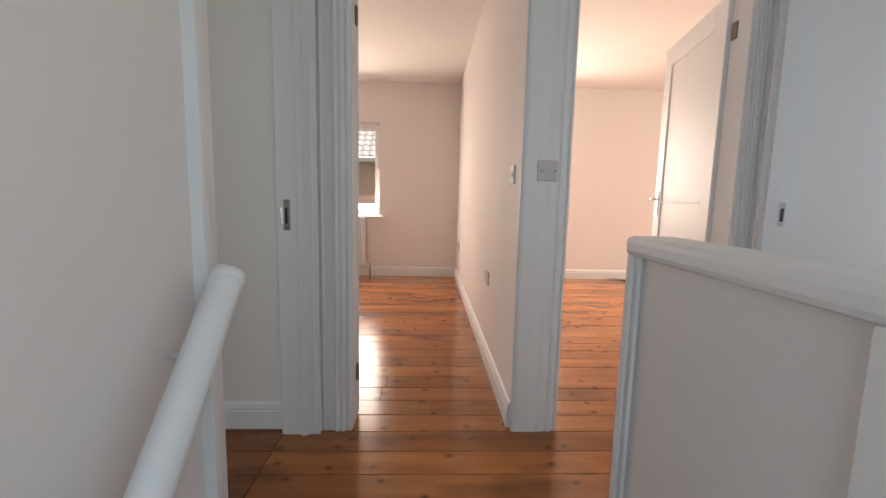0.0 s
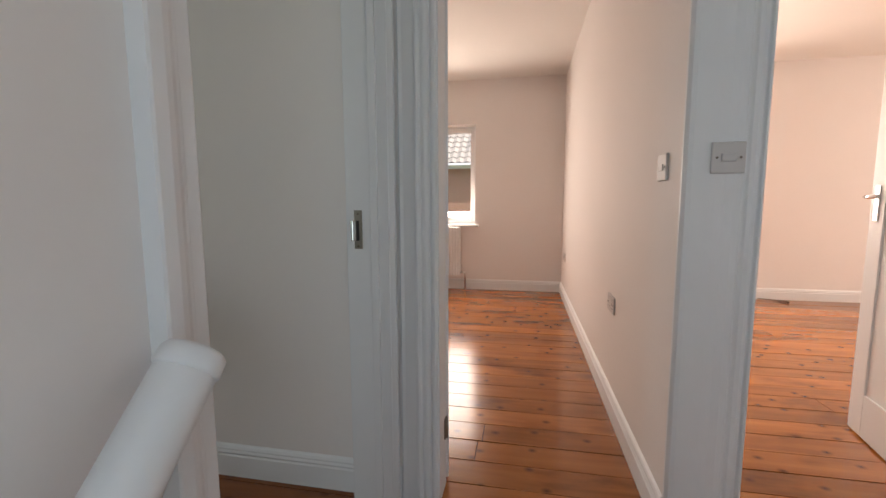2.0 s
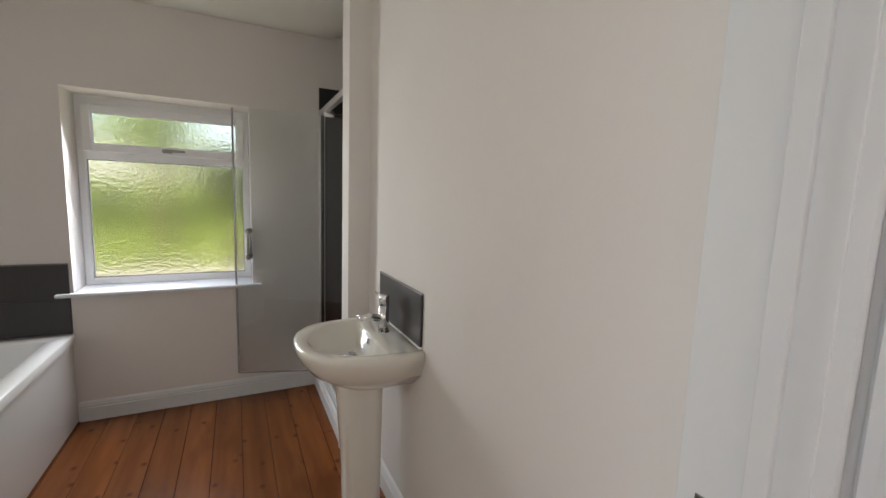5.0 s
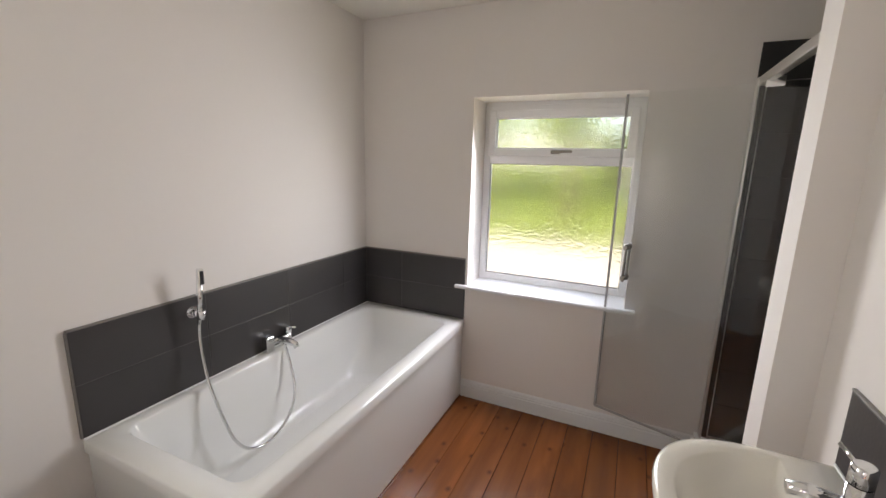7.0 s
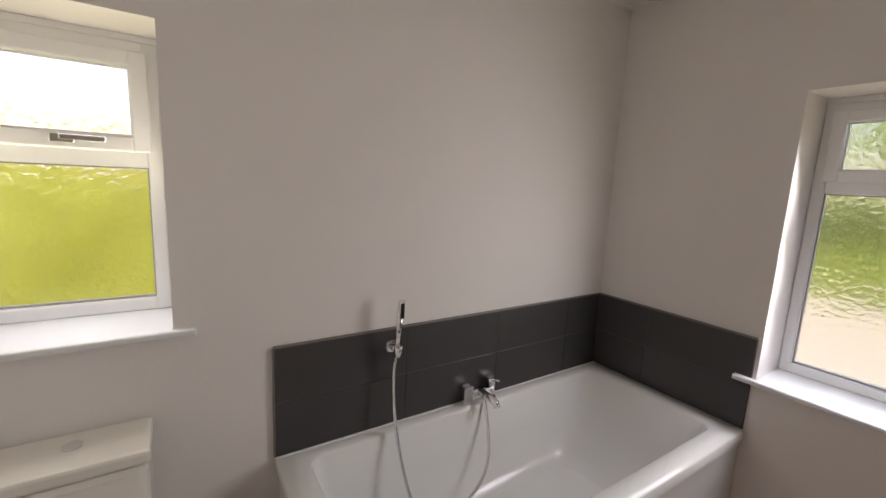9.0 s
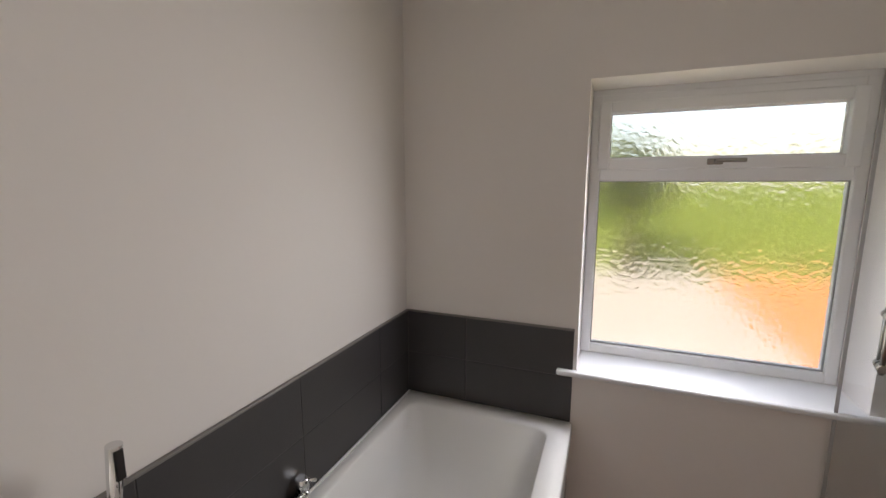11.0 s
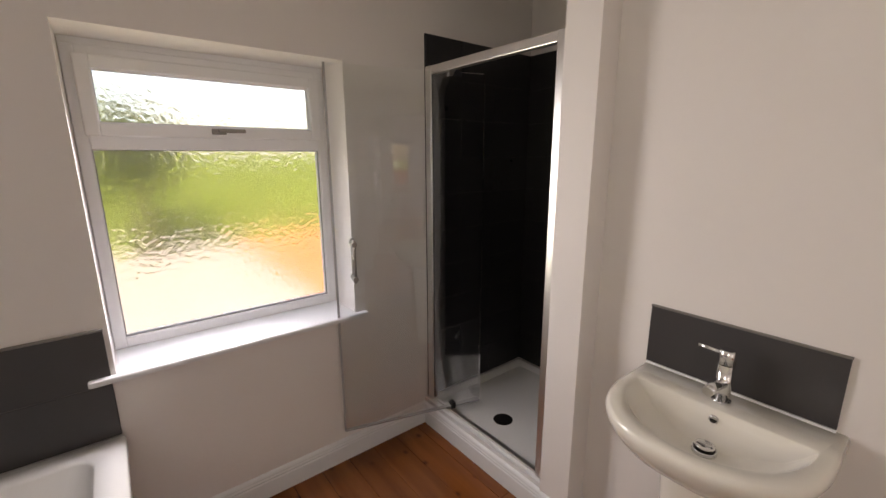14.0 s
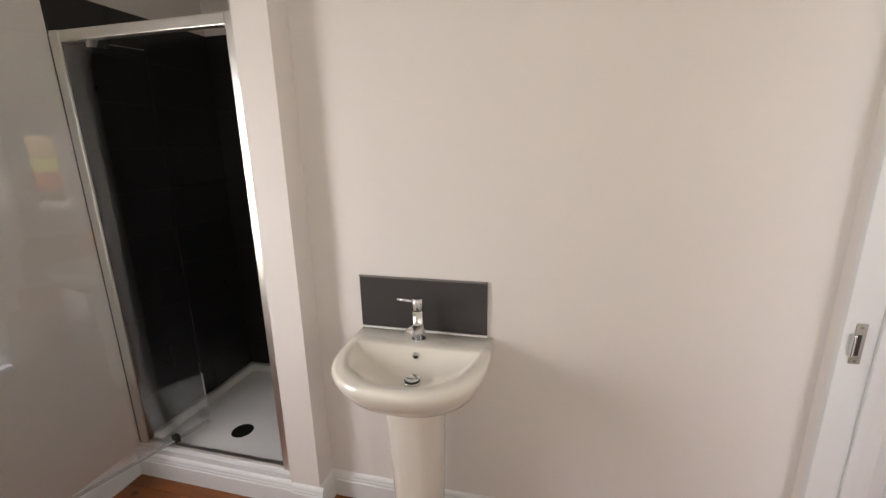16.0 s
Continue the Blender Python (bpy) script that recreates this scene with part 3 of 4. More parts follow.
# ---- windows ----
def upvc_window(name, m, w, h, trans, label, glass, vent=True, mull=None, bottom=0.045):
    """Local: x across (0 centre), y outwards, z up from the opening's foot; frame's inner face at y = 0."""
    win = thing(name, (0, 0, 0), label, "window", kind="structure")
    win.matrix_basis = m
    f, dp = 0.042, 0.065
    bm = bmesh.new()
    boxm(bm, -w / 2, -w / 2 + f, 0, dp, 0, h, bev=0.005)
    boxm(bm, w / 2 - f, w / 2, 0, dp, 0, h, bev=0.005)
    boxm(bm, -w / 2 + f - 0.002, w / 2 - f + 0.002, 0.001, dp - 0.001, 0, bottom, bev=0.005)
    boxm(bm, -w / 2 + f - 0.002, w / 2 - f + 0.002, 0.001, dp - 0.001, h - f, h, bev=0.005)
    part("window_frame", bm, UPVC, win, local=True)
    if trans:
        part("transom", box(-w / 2 + f, w / 2 - f, 0.001, dp - 0.002, trans - 0.03, trans + 0.03, bev=0.005), UPVC, win, local=True)
        cells = [(-w / 2 + f, w / 2 - f, bottom, trans - 0.03, False), (-w / 2 + f, w / 2 - f, trans + 0.03, h - f, True)]
    elif mull is None:
        cells = [(-w / 2 + f, w / 2 - f, bottom, h - f, False)]
    else:
        cells = [(-w / 2 + f, mull - 0.03, bottom, h - f, False), (mull + 0.03, w / 2 - f, bottom, h - f, True)]
        part("mullion", box(mull - 0.03, mull + 0.03, 0.001, dp - 0.002, bottom, h - f, bev=0.005), UPVC, win, local=True)
    for x0, x1, z0, z1, opens in cells:
        if opens:
            s = 0.048
            x0, x1, z0, z1 = x0 - 0.012, x1 + 0.012, z0 - 0.012, z1 + 0.012
            bm = bmesh.new()
            boxm(bm, x0, x0 + s, -0.014, 0.05, z0, z1, bev=0.006)
            boxm(bm, x1 - s, x1, -0.014, 0.05, z0, z1, bev=0.006)
            boxm(bm, x0 + s - 0.002, x1 - s + 0.002, -0.013, 0.049, z0, z0 + s, bev=0.006)
            boxm(bm, x0 + s - 0.002, x1 - s + 0.002, -0.013, 0.049, z1 - s, z1, bev=0.006)
            sash = part("sash", bm, UPVC, win, local=True)
            x0, x1, z0, z1 = x0 + s, x1 - s, z0 + s, z1 - s
            if trans:
                hx, hz = (x0 + x1) / 2, z0 - 0.020
                bm = boxm(bmesh.new(), hx - 0.035, hx + 0.020, -0.030, -0.013, hz - 0.012, hz + 0.012, bev=0.004)
                boxm(bm, hx - 0.012, hx + 0.095, -0.044, -0.028, hz - 0.004, hz + 0.012, bev=0.004)
            else:
                hx, hz = x0 - 0.026, (z0 + z1) / 2
                bm = boxm(bmesh.new(), hx - 0.010, hx + 0.010, -0.028, -0.013, hz - 0.030, hz + 0.030, bev=0.004)
                boxm(bm, hx - 0.007, hx + 0.007, -0.040, -0.026, hz - 0.120, hz + 0.008, bev=0.004)
            part("window_handle", bm, HANDLE if trans else UPVC, sash, "satin metal casement handle" if trans else "", local=True)
        bead = bmesh.new()
        for a in ((x0, x0 + 0.004, z0, z1), (x1 - 0.004, x1, z0, z1), (x0 + 0.004, x1 - 0.004, z0, z0 + 0.006), (x0 + 0.004, x1 - 0.004, z1 - 0.004, z1)):
            boxm(bead, a[0], a[1], 0.018, 0.028, a[2], a[3])
        part("glazing_bead", bead, GASKET if not opens else UPVC, win, "dark rubber glazing gasket" if not opens else "", local=True)
        pane = part("pane", box(x0 - 0.004, x1 + 0.004, 0.028, 0.034, z0 - 0.004, z1 + 0.004), glass, win, "obscured textured glass" if glass is FROST else "clear glass", local=True)
        pane.visible_shadow = False
    return win


def sill(name, x0, x1, y0, y1, z, label):
    solid(name, box(x0, x1, y0, y1, z - 0.026, z, bev=0.008), TRIM, label, "window sill")


# bathroom window towards the garden: outwards is -x
upvc_window("window_1", pose(-3.79, 1.023, 0.802, 0, 0, 90), 0.958, 1.160, 0.825, "white uPVC bathroom window with obscured glass and top vent", FROST, bottom=0.042)
sill("window_sill_1", -3.80, -3.533, 0.545, 1.501, 0.802, "white gloss painted window board under the bathroom window")
solid("window_sill_nose", box(XW + 0.001, -3.531, 0.463, 1.560, 0.777, 0.8005, bev=0.007), TRIM, "white gloss window board nosing", "window sill")
# small window above the toilet: outwards is -y
upvc_window("window_2", pose(-1.245, -0.49, 1.092, 0, 0, 180), 0.476, 0.862, 0.507, "small white uPVC window with obscured glass above the toilet", FROST, bottom=0.042)
sill("window_sill_2", -1.483, -1.007, -0.50, -0.232, 1.092, "white painted window board under the small window")
solid("window_sill_nose_2", box(-1.545, -0.945, YT + 0.001, -0.230, 1.067, 1.0905, bev=0.007), TRIM, "white gloss window board nosing", "window sill")
# bedrooms: outwards is +y
upvc_window("window_3", pose(-1.379, 5.90, 0.80, 0, 0, 0), 1.14, 1.198, None, "white uPVC bedroom window looking on a brick house", CLEAR, mull=0.085)
sill("window_sill_3", -2.0, -0.765, 5.70, 5.905, 0.80, "white painted bedroom window board")
# out of sight; placed to light the partition and the open door leaf
upvc_window("window_4", pose(1.0, 5.90, 0.80, 0, 0, 0), 0.998, 1.198, None, "unseen white uPVC window added to light the second bedroom", CLEAR, mull=0.2)
# east rooms: outwards is +x
upvc_window("window_5", pose(5.38, 1.50, 0.60, 0, 0, -90), 0.468, 1.298, None, "small unseen white uPVC window added to light the side room facing houses", CLEAR)
# another unseen window, added as a second source for that bedroom
upvc_window("window_6", pose(5.38, 3.9, 0.80, 0, 0, -90), 1.398, 1.198, None, "unseen white uPVC side window added to light the second bedroom", CLEAR, mull=0.2)
# never in view; lets extra light into the side room
upvc_window("window_8", pose(3.2, 0.89, 0.70, 0, 0, 180), 1.398, 1.198, None, "unseen white uPVC window added to light the side room", CLEAR, mull=0.2)
# never in view; an added opening for light on the stair wall
upvc_window("window_9", pose(1.30, 0.30, 0.30, 0, 0, -90), 0.898, 1.498, None, "unseen tall white uPVC side window added to light the stairs", CLEAR, mull=0.1)
upvc_window("window_7", pose(0.20, -0.49, 0.30, 0, 0, 180), 0.998, 1.598, None, "tall white uPVC stair window", CLEAR, mull=0.2)

# head packers closing the joint above the bathroom windows
solid("window_head_trim", box(-3.853, -3.791, 0.545, 1.501, 1.9615, 1.9835), UPVC, "white uPVC head trim above the bathroom window", "window trim")
solid("window_head_trim_2", box(-1.483, -1.007, -0.553, -0.491, 1.9535, 1.9715), UPVC, "white uPVC head trim above the small window", "window trim")

# ---- bathroom things ----
# bath
bath = thing("bathtub", (-2.667, 0.13, 0.0), "white acrylic bathtub with flat rim and plain front panel", "bathtub")
BX0, BX1, BY0, BY1, RZ = -3.563, -1.767, YT + 0.004, 0.537, 0.557


def rrect(x0, x1, y0, y1, r, z, n=7):
    pts = []
    for cx, cy, a0 in ((x1 - r, y1 - r, 0), (x0 + r, y1 - r, 90), (x0 + r, y0 + r, 180), (x1 - r, y0 + r, 270)):
        for k in range(n):
            a = radians(a0 + 90 * k / (n - 1))
            pts.append((cx + r * math.cos(a), cy + r * math.sin(a), z))
    return pts


rings = [rrect(BX0, BX1, BY0, BY1, 0.012, RZ - 0.050), rrect(BX0, BX1, BY0, BY1, 0.012, RZ - 0.008), rrect(BX0 + 0.005, BX1 - 0.005, BY0 + 0.005, BY1 - 0.005, 0.012, RZ),
         rrect(BX0 + 0.085, BX1 - 0.095, BY0 + 0.060, BY1 - 0.085, 0.06, RZ), rrect(BX0 + 0.093, BX1 - 0.103, BY0 + 0.068, BY1 - 0.093, 0.06, RZ - 0.010),
         rrect(BX0 + 0.17, BX1 - 0.115, BY0 + 0.085, BY1 - 0.115, 0.10, RZ - 0.20), rrect(BX0 + 0.30, BX1 - 0.14, BY0 + 0.11, BY1 - 0.14, 0.12, RZ - 0.385),
         rrect(BX0 + 0.38, BX1 - 0.20, BY0 + 0.17, BY1 - 0.20, 0.12, RZ - 0.42)]
part("tub", loft(bmesh.new(), rings, close_start=False), ACRYL, bath)
part("front_panel", box(BX0 + 0.002, BX1 - 0.018, BY1 - 0.032, BY1 - 0.012, 0.004, RZ - 0.048, bev=0.004), ACRYL, bath, "plain white bath panel")
part("end_panel", box(BX1 - 0.030, BX1 - 0.012, BY0, BY1 - 0.034, 0.004, RZ - 0.048, bev=0.004), ACRYL, bath)
part("overflow", tube(bmesh.new(), [(BX1 - 0.113, 0.13, 0.43), (BX1 - 0.130, 0.13, 0.43)], 0.034, seg=20), CHROME, bath, "round chrome bath overflow")
part("waste", tube(bmesh.new(), [(-2.2, 0.12, RZ - 0.421), (-2.2, 0.12, RZ - 0.414)], 0.035, seg=20), CHROME, bath)
part("sealant", box(BX0, BX1 - 0.002, YT + 0.0125, YT + 0.020, RZ - 0.001, RZ + 0.005, bev=0.002), UPVC, bath)

# deck-mounted bath mixer with hose, on the wall side of the bath
mix_t = thing("bath_mixer", (-2.67, -0.20, RZ), "chrome bath shower mixer on the rim of the bathtub", "mixer tap")
yc = -0.226
bm = boxm(bmesh.new(), -2.625, -2.575, yc - 0.020, yc + 0.024, RZ + 0.002, RZ + 0.092, bev=0.006)
part("valve_block", bm, CHROME, mix_t, "square chrome valve block")
for x in (-2.745,):
    bm = tube(bmesh.new(), [(x, yc, RZ), (x, yc, RZ + 0.006)], 0.027, seg=20)
    tube(bm, [(x, yc, RZ + 0.006), (x, yc, RZ + 0.062)], 0.019, seg=18)
    col = part("pillar", bm, CHROME, mix_t)
    bm = tube(bmesh.new(), [(x, yc, RZ + 0.060), (x, yc, RZ + 0.100)], [0.021, 0.020], seg=18)
    kn = part("knob", bm, CHROME, mix_t)
    part("knob_lever", tube(bmesh.new(), [(x, yc, RZ + 0.092), (x - 0.012, yc + 0.045, RZ + 0.097)], 0.005, seg=8), CHROME, kn)
part("bridge", tube(bmesh.new(), [(-2.60, yc, RZ + 0.045), (-2.745, yc, RZ + 0.045)], 0.017, seg=16), CHROME, mix_t)
bm = tube(bmesh.new(), [(-2.675, yc, RZ + 0.047), (-2.678, yc + 0.06, RZ + 0.050), (-2.682, yc + 0.115, RZ + 0.040), (-2.683, yc + 0.125, RZ + 0.022)], [0.019, 0.018, 0.017, 0.016], seg=14)
part("spout", bm, CHROME, mix_t)

# hand shower in its wall bracket, hose hanging into the bath
hs = thing("hand_shower", (-2.218, -0.20, 0.88), "slim chrome stick hand shower in a wall bracket with metal hose", "hand shower")
bm = tube(bmesh.new(), [(-2.218, YT + 0.010, 0.905), (-2.218, YT + 0.018, 0.905)], 0.026, seg=20)
tube(bm, [(-2.218, YT + 0.016, 0.905), (-2.218, -0.205, 0.905)], 0.012, seg=12)
part("wall_bracket", bm, CHROME, hs)
part("holder", tube(bmesh.new(), [(-2.217, -0.190, 0.885), (-2.218, -0.185, 0.925)], 0.017, seg=16), CHROME, hs)
part("handset", tube(bmesh.new(), [(-2.212, -0.197, 0.862), (-2.222, -0.178, 1.112)], [0.0105, 0.0138], seg=14), CHROME, hs)
part("spray_face", box(-2.229, -2.213, -0.169, -0.163, 1.045, 1.105, bev=0.002), BLACK, hs, "dark spray face")
hose = [(-2.211, -0.198, 0.864), (-2.208, -0.200, 0.80), (-2.207, -0.190, 0.70), (-2.208, -0.170, 0.60), (-2.212, -0.135, 0.50), (-2.225, -0.105, 0.40), (-2.250, -0.085, 0.30), (-2.300, -0.070, 0.225), (-2.370, -0.060, 0.19),
        (-2.45, -0.055, 0.195), (-2.53, -0.060, 0.225), (-2.60, -0.072, 0.28), (-2.645, -0.095, 0.35), (-2.668, -0.130, 0.43), (-2.678, -0.165, 0.52), (-2.680, -0.190, 0.585)]


def smooth_pts(ps, n=6):
    ps = [Vector(p) for p in ps]
    out = []
    for i in range(len(ps) - 1):
        a, b, c, d_ = ps[max(i - 1, 0)], ps[i], ps[i + 1], ps[min(i + 2, len(ps) - 1)]
        for k in range(n):
            t = k / n
            out.append(0.5 * ((2 * b) + (c - a) * t + (2 * a - 5 * b + 4 * c - d_) * t * t + (3 * b - a - 3 * c + d_) * t ** 3))
    return out + [ps[-1]]


hp = smooth_pts(hose, 14)
part("hose", tube(bmesh.new(), hp, [0.0080 if i % 2 else 0.0069 for i in range(len(hp))], seg=8), CHROME, hs, "ribbed chrome shower hose")

# pedestal basin
bas = thing("washbasin", (-2.08, 1.9, 0.0), "white ceramic pedestal washbasin with rounded front", "washbasin")
CX, BW, BB, BF = -2.090, 0.268, YB - 0.002, 1.600


def basin_ring(sx, yb, yf, z, n=26, p=2.5):
    """D-shaped outline: straight back at yb, rounded front reaching yf."""
    pts = [(CX + sx, yb, z)]
    for k in range(n + 1):
        a = math.pi * k / n
        c, s = math.cos(a), math.sin(a)
        sh = yb - (yb - yf) * 0.34
        pts.append((CX + sx * math.copysign(abs(c) ** (2 / p), c), sh - (sh - yf) * abs(s) ** (2 / p), z))
    pts.append((CX - sx, yb, z))
    return pts


R = 0.852
rings = [basin_ring(0.10, BB, 1.80, R - 0.200), basin_ring(0.165, BB, 1.735, R - 0.165), basin_ring(0.235, BB, 1.650, R - 0.105), basin_ring(0.256, BB, BF + 0.016, R - 0.060), basin_ring(BW, BB, BF + 0.003, R - 0.030),
         basin_ring(BW, BB, BF, R - 0.014), basin_ring(BW - 0.004, BB, BF + 0.004, R - 0.003), basin_ring(BW - 0.012, BB, BF + 0.012, R)]
bowl = [(0.232, 1.908, BF + 0.044, R - 0.001), (0.226, 1.904, BF + 0.050, R - 0.007), (0.210, 1.897, BF + 0.064, R - 0.026), (0.172, 1.887, BF + 0.094, R - 0.062), (0.115, 1.874, BF + 0.140, R - 0.084), (0.045, 1.850, BF + 0.195, R - 0.094)]


def bowl_ring(sx, yb, yf, z):
    """Inner outline: straight back edge with crisp corners, bowed front; same count of points as the outer."""
    arc = [(CX + sx * math.cos(math.pi * k / 26), yb - 0.008 - (yb - 0.008 - yf) * abs(math.sin(math.pi * k / 26)) ** 0.92, z) for k in range(27)]
    return [(CX + sx * 0.985, yb, z), *arc, (CX - sx * 0.985, yb, z)]


rings += [bowl_ring(*b) for b in bowl]
part("basin", loft(bmesh.new(), rings), CERAM, bas)
ped = []
for z, w_, yf in ((0.0, 0.088, 1.790), (0.02, 0.086, 1.792), (0.30, 0.090, 1.784), (0.55, 0.098, 1.770), (0.68, 0.105, 1.755), (0.72, 0.112, 1.745)):
    ring = [(CX + w_, 1.925, z)]
    for k in range(15):
        a = math.pi * k / 14
        ring.append((CX + w_ * math.copysign(abs(math.cos(a)) ** 0.62, math.cos(a)), 1.90 - (1.90 - yf) * math.sin(a) ** 0.62, z))
    ring.append((CX - w_, 1.925, z))
    ped.append(ring)
part("pedestal", loft(bmesh.new(), ped), CERAM, bas, "tall white ceramic pedestal")
ov = part("overflow", tube(bmesh.new(), [(-2.090, 1.8980, 0.822), (-2.090, 1.8905, 0.820)], 0.013, seg=20), CHROME, bas, "chrome ringed overflow hole")
part("overflow_hole", tube(bmesh.new(), [(-2.090, 1.8915, 0.820), (-2.090, 1.8895, 0.820)], 0.009, seg=16), BLACK, ov)
ws = part("waste", tube(bmesh.new(), [(-2.08, 1.815, R - 0.0925), (-2.08, 1.815, R - 0.079)], 0.031, seg=24), CHROME, bas, "chrome click-clack waste")
part("waste_gap", tube(bmesh.new(), [(-2.08, 1.815, R - 0.0795), (-2.08, 1.815, R - 0.0775)], 0.027, seg=24), BLACK, ws)
part("plug", tube(bmesh.new(), [(-2.08, 1.815, R - 0.074), (-2.08, 1.815, R - 0.070), (-2.08, 1.815, R - 0.067)], [0.026, 0.026, 0.017], seg=24), CHROME, ws)
# tap
tap = thing("basin_tap", (-2.10, 1.965, R), "small chrome single lever mixer tap on the washbasin", "mixer tap")
tx, ty = -2.098, 1.962
bm = tube(bmesh.new(), [(tx, ty, R), (tx, ty, R + 0.005)], 0.026, seg=24)
tube(bm, [(tx, ty, R + 0.005), (tx, ty, R + 0.118)], 0.0215, seg=24)
part("body", bm, CHROME, tap)
part("cap", tube(bmesh.new(), [(tx, ty, R + 0.121), (tx, ty, R + 0.160), (tx, ty, R + 0.163)], [0.0218, 0.0218, 0.018], seg=24), CHROME, tap)
part("lever", tube(bmesh.new(), [(tx, ty, R + 0.148), (tx - 0.075, ty - 0.012, R + 0.158)], 0.005, seg=10), CHROME, tap)
part("spout", tube(bmesh.new(), [(tx, ty, R + 0.060), (tx - 0.004, ty - 0.075, R + 0.072), (tx - 0.005, ty - 0.112, R + 0.068)], [0.017, 0.0155, 0.0145], seg=18), CHROME, tap)

# close-coupled toilet under the small window
wc = thing("toilet", (-1.245, 0.1, 0.0), "white ceramic close-coupled toilet under the small window", "toilet")
part("cistern", box(-1.412, -1.082, YT + 0.006, -0.075, 0.42, 0.782, bev=0.022), CERAM, wc, "boxy white ceramic cistern")
part("cistern_lid", box(-1.420, -1.074, YT + 0.004, -0.066, 0.786, 0.826, bev=0.010), CERAM, wc)
part("flush_button", tube(bmesh.new(), [(-1.245, -0.175, 0.825), (-1.245, -0.175, 0.832)], 0.022, seg=20), CHROME, wc, "oval chrome dual flush button")


def oval(y0, y1, w_, z, n=28):
    return [(-1.245 + w_ * math.cos(2 * math.pi * k / n), (y0 + y1) / 2 + (y1 - y0) / 2 * math.sin(2 * math.pi * k / n), z) for k in range(n)]


part("pan", loft(bmesh.new(), [oval(-0.16, 0.20, 0.10, 0.0), oval(-0.16, 0.22, 0.10, 0.08), oval(-0.20, 0.30, 0.14, 0.25), oval(-0.24, 0.39, 0.18, 0.38), oval(-0.24, 0.40, 0.182, 0.415)]), CERAM, wc)
part("seat", loft(bmesh.new(), [oval(-0.05, 0.405, 0.184, 0.417), oval(-0.05, 0.408, 0.187, 0.440), oval(-0.045, 0.400, 0.180, 0.452)]), UPVC, wc, "closed white plastic seat lid")

# ---- shower ----
tray = thing("shower_tray", (-3.14, 2.36, 0.0), "raised white acrylic shower tray with round black drain", "shower tray")
SX0, SX1, SY0, SY1, TZ = XW + 0.013, -2.713, 1.945, 2.757, 0.150
rings = [rrect(SX0, SX1, SY0, SY1, 0.01, 0.125), rrect(SX0, SX1, SY0, SY1, 0.01, TZ - 0.004), rrect(SX0 + 0.004, SX1 - 0.004, SY0 + 0.004, SY1 - 0.004, 0.012, TZ), rrect(SX0 + 0.040, SX1 - 0.040, SY0 + 0.045, SY1 - 0.040, 0.03, TZ),
         rrect(SX0 + 0.055, SX1 - 0.055, SY0 + 0.060, SY1 - 0.055, 0.03, TZ - 0.030), rrect(SX0 + 0.20, SX1 - 0.20, SY0 + 0.20, SY1 - 0.20, 0.05, TZ - 0.038)]
part("tray", loft(bmesh.new(), rings), ACRYL, tray)
part("drain", tube(bmesh.new(), [(-3.150, 2.165, TZ - 0.036), (-3.150, 2.165, TZ - 0.026), (-3.150, 2.165, TZ - 0.024)], [0.058, 0.058, 0.050], seg=28), BLACK, tray, "black domed drain cover")
solid("shower_plinth", box(XW, -2.70, 1.93, 1.947, 0.0, 0.149), TRIM, "white painted plinth board under the shower tray", "plinth")
solid("shower_base", box(XW + 0.012, -2.70, 1.947, 2.77, 0.0, 0.124), SUBFLOOR, "dark base hidden under the shower tray", "plinth")

enc = thing("shower_enclosure", (-3.14, 1.96, 0.15), "satin aluminium shower door frame with pivoting clear glass door, open", "shower door")
FZ0, FZ1 = 0.151, 2.010
part("post", box(SX0 + 0.001, SX0 + 0.048, 1.947, 1.985, FZ0, FZ1, bev=0.004), ALU, enc)
part("post_gasket", box(SX0 + 0.049, SX0 + 0.056, 1.955, 1.977, FZ0 + 0.02, FZ1 - 0.03), BLACK, enc)
part("post", box(-2.752, -2.7125, 1.947, 1.985, FZ0, FZ1, bev=0.004), ALU, enc)
part("head_rail", box(SX0 + 0.048, -2.752, 1.950, 1.983, FZ1 - 0.042, FZ1 - 0.001, bev=0.004), ALU, enc)
part("threshold", box(SX0 + 0.048, -2.752, 1.955, 1.980, FZ0, FZ0 + 0.014, bev=0.003), ALU, enc)
# pivoting glass leaf, swung outwards
g0, g1 = Vector((-3.545, 1.404, 0)), Vector((-3.318, 2.140, 0))
gd = (g1 - g0).normalized()
gn = Vector((gd.y, -gd.x, 0))
glass = bmesh.new()


def slab(bm, s0, s1, z0, z1, n0, n1):
    """A block lying along the leaf: s along it, n across it."""
    r = bmesh.ops.create_cube(bm, size=1.0)
    for v in r["verts"]:
        s = s0 if v.co.x < 0 else s1
        n = n0 if v.co.y < 0 else n1
        z = z0 if v.co.z < 0 else z1
        v.co = g0 + gd * s + gn * n + Vector((0, 0, z))
    return bm


GL = (g1 - g0).length
pane = part("glass_door", slab(glass, 0, GL, 0.178, 1.962, -0.003, 0.003), SHOWERGLASS, enc, "clear toughened glass pivot door")
pane.visible_shadow = False
part("edge_seal", slab(bmesh.new(), -0.006, 0.004, 0.178, 1.962, -0.004, 0.004), GASKET, enc, "grey rubber seal strip")
part("pivot_block", slab(bmesh.new(), 0.575, 0.640, 1.940, 1.980, -0.012, 0.012), CHROME, enc, "chrome pivot block")
part("pivot_pin", slab(bmesh.new(), 0.590, 0.615, 0.164, 0.200, -0.010, 0.010), BLACK, enc, "small black bottom pivot")
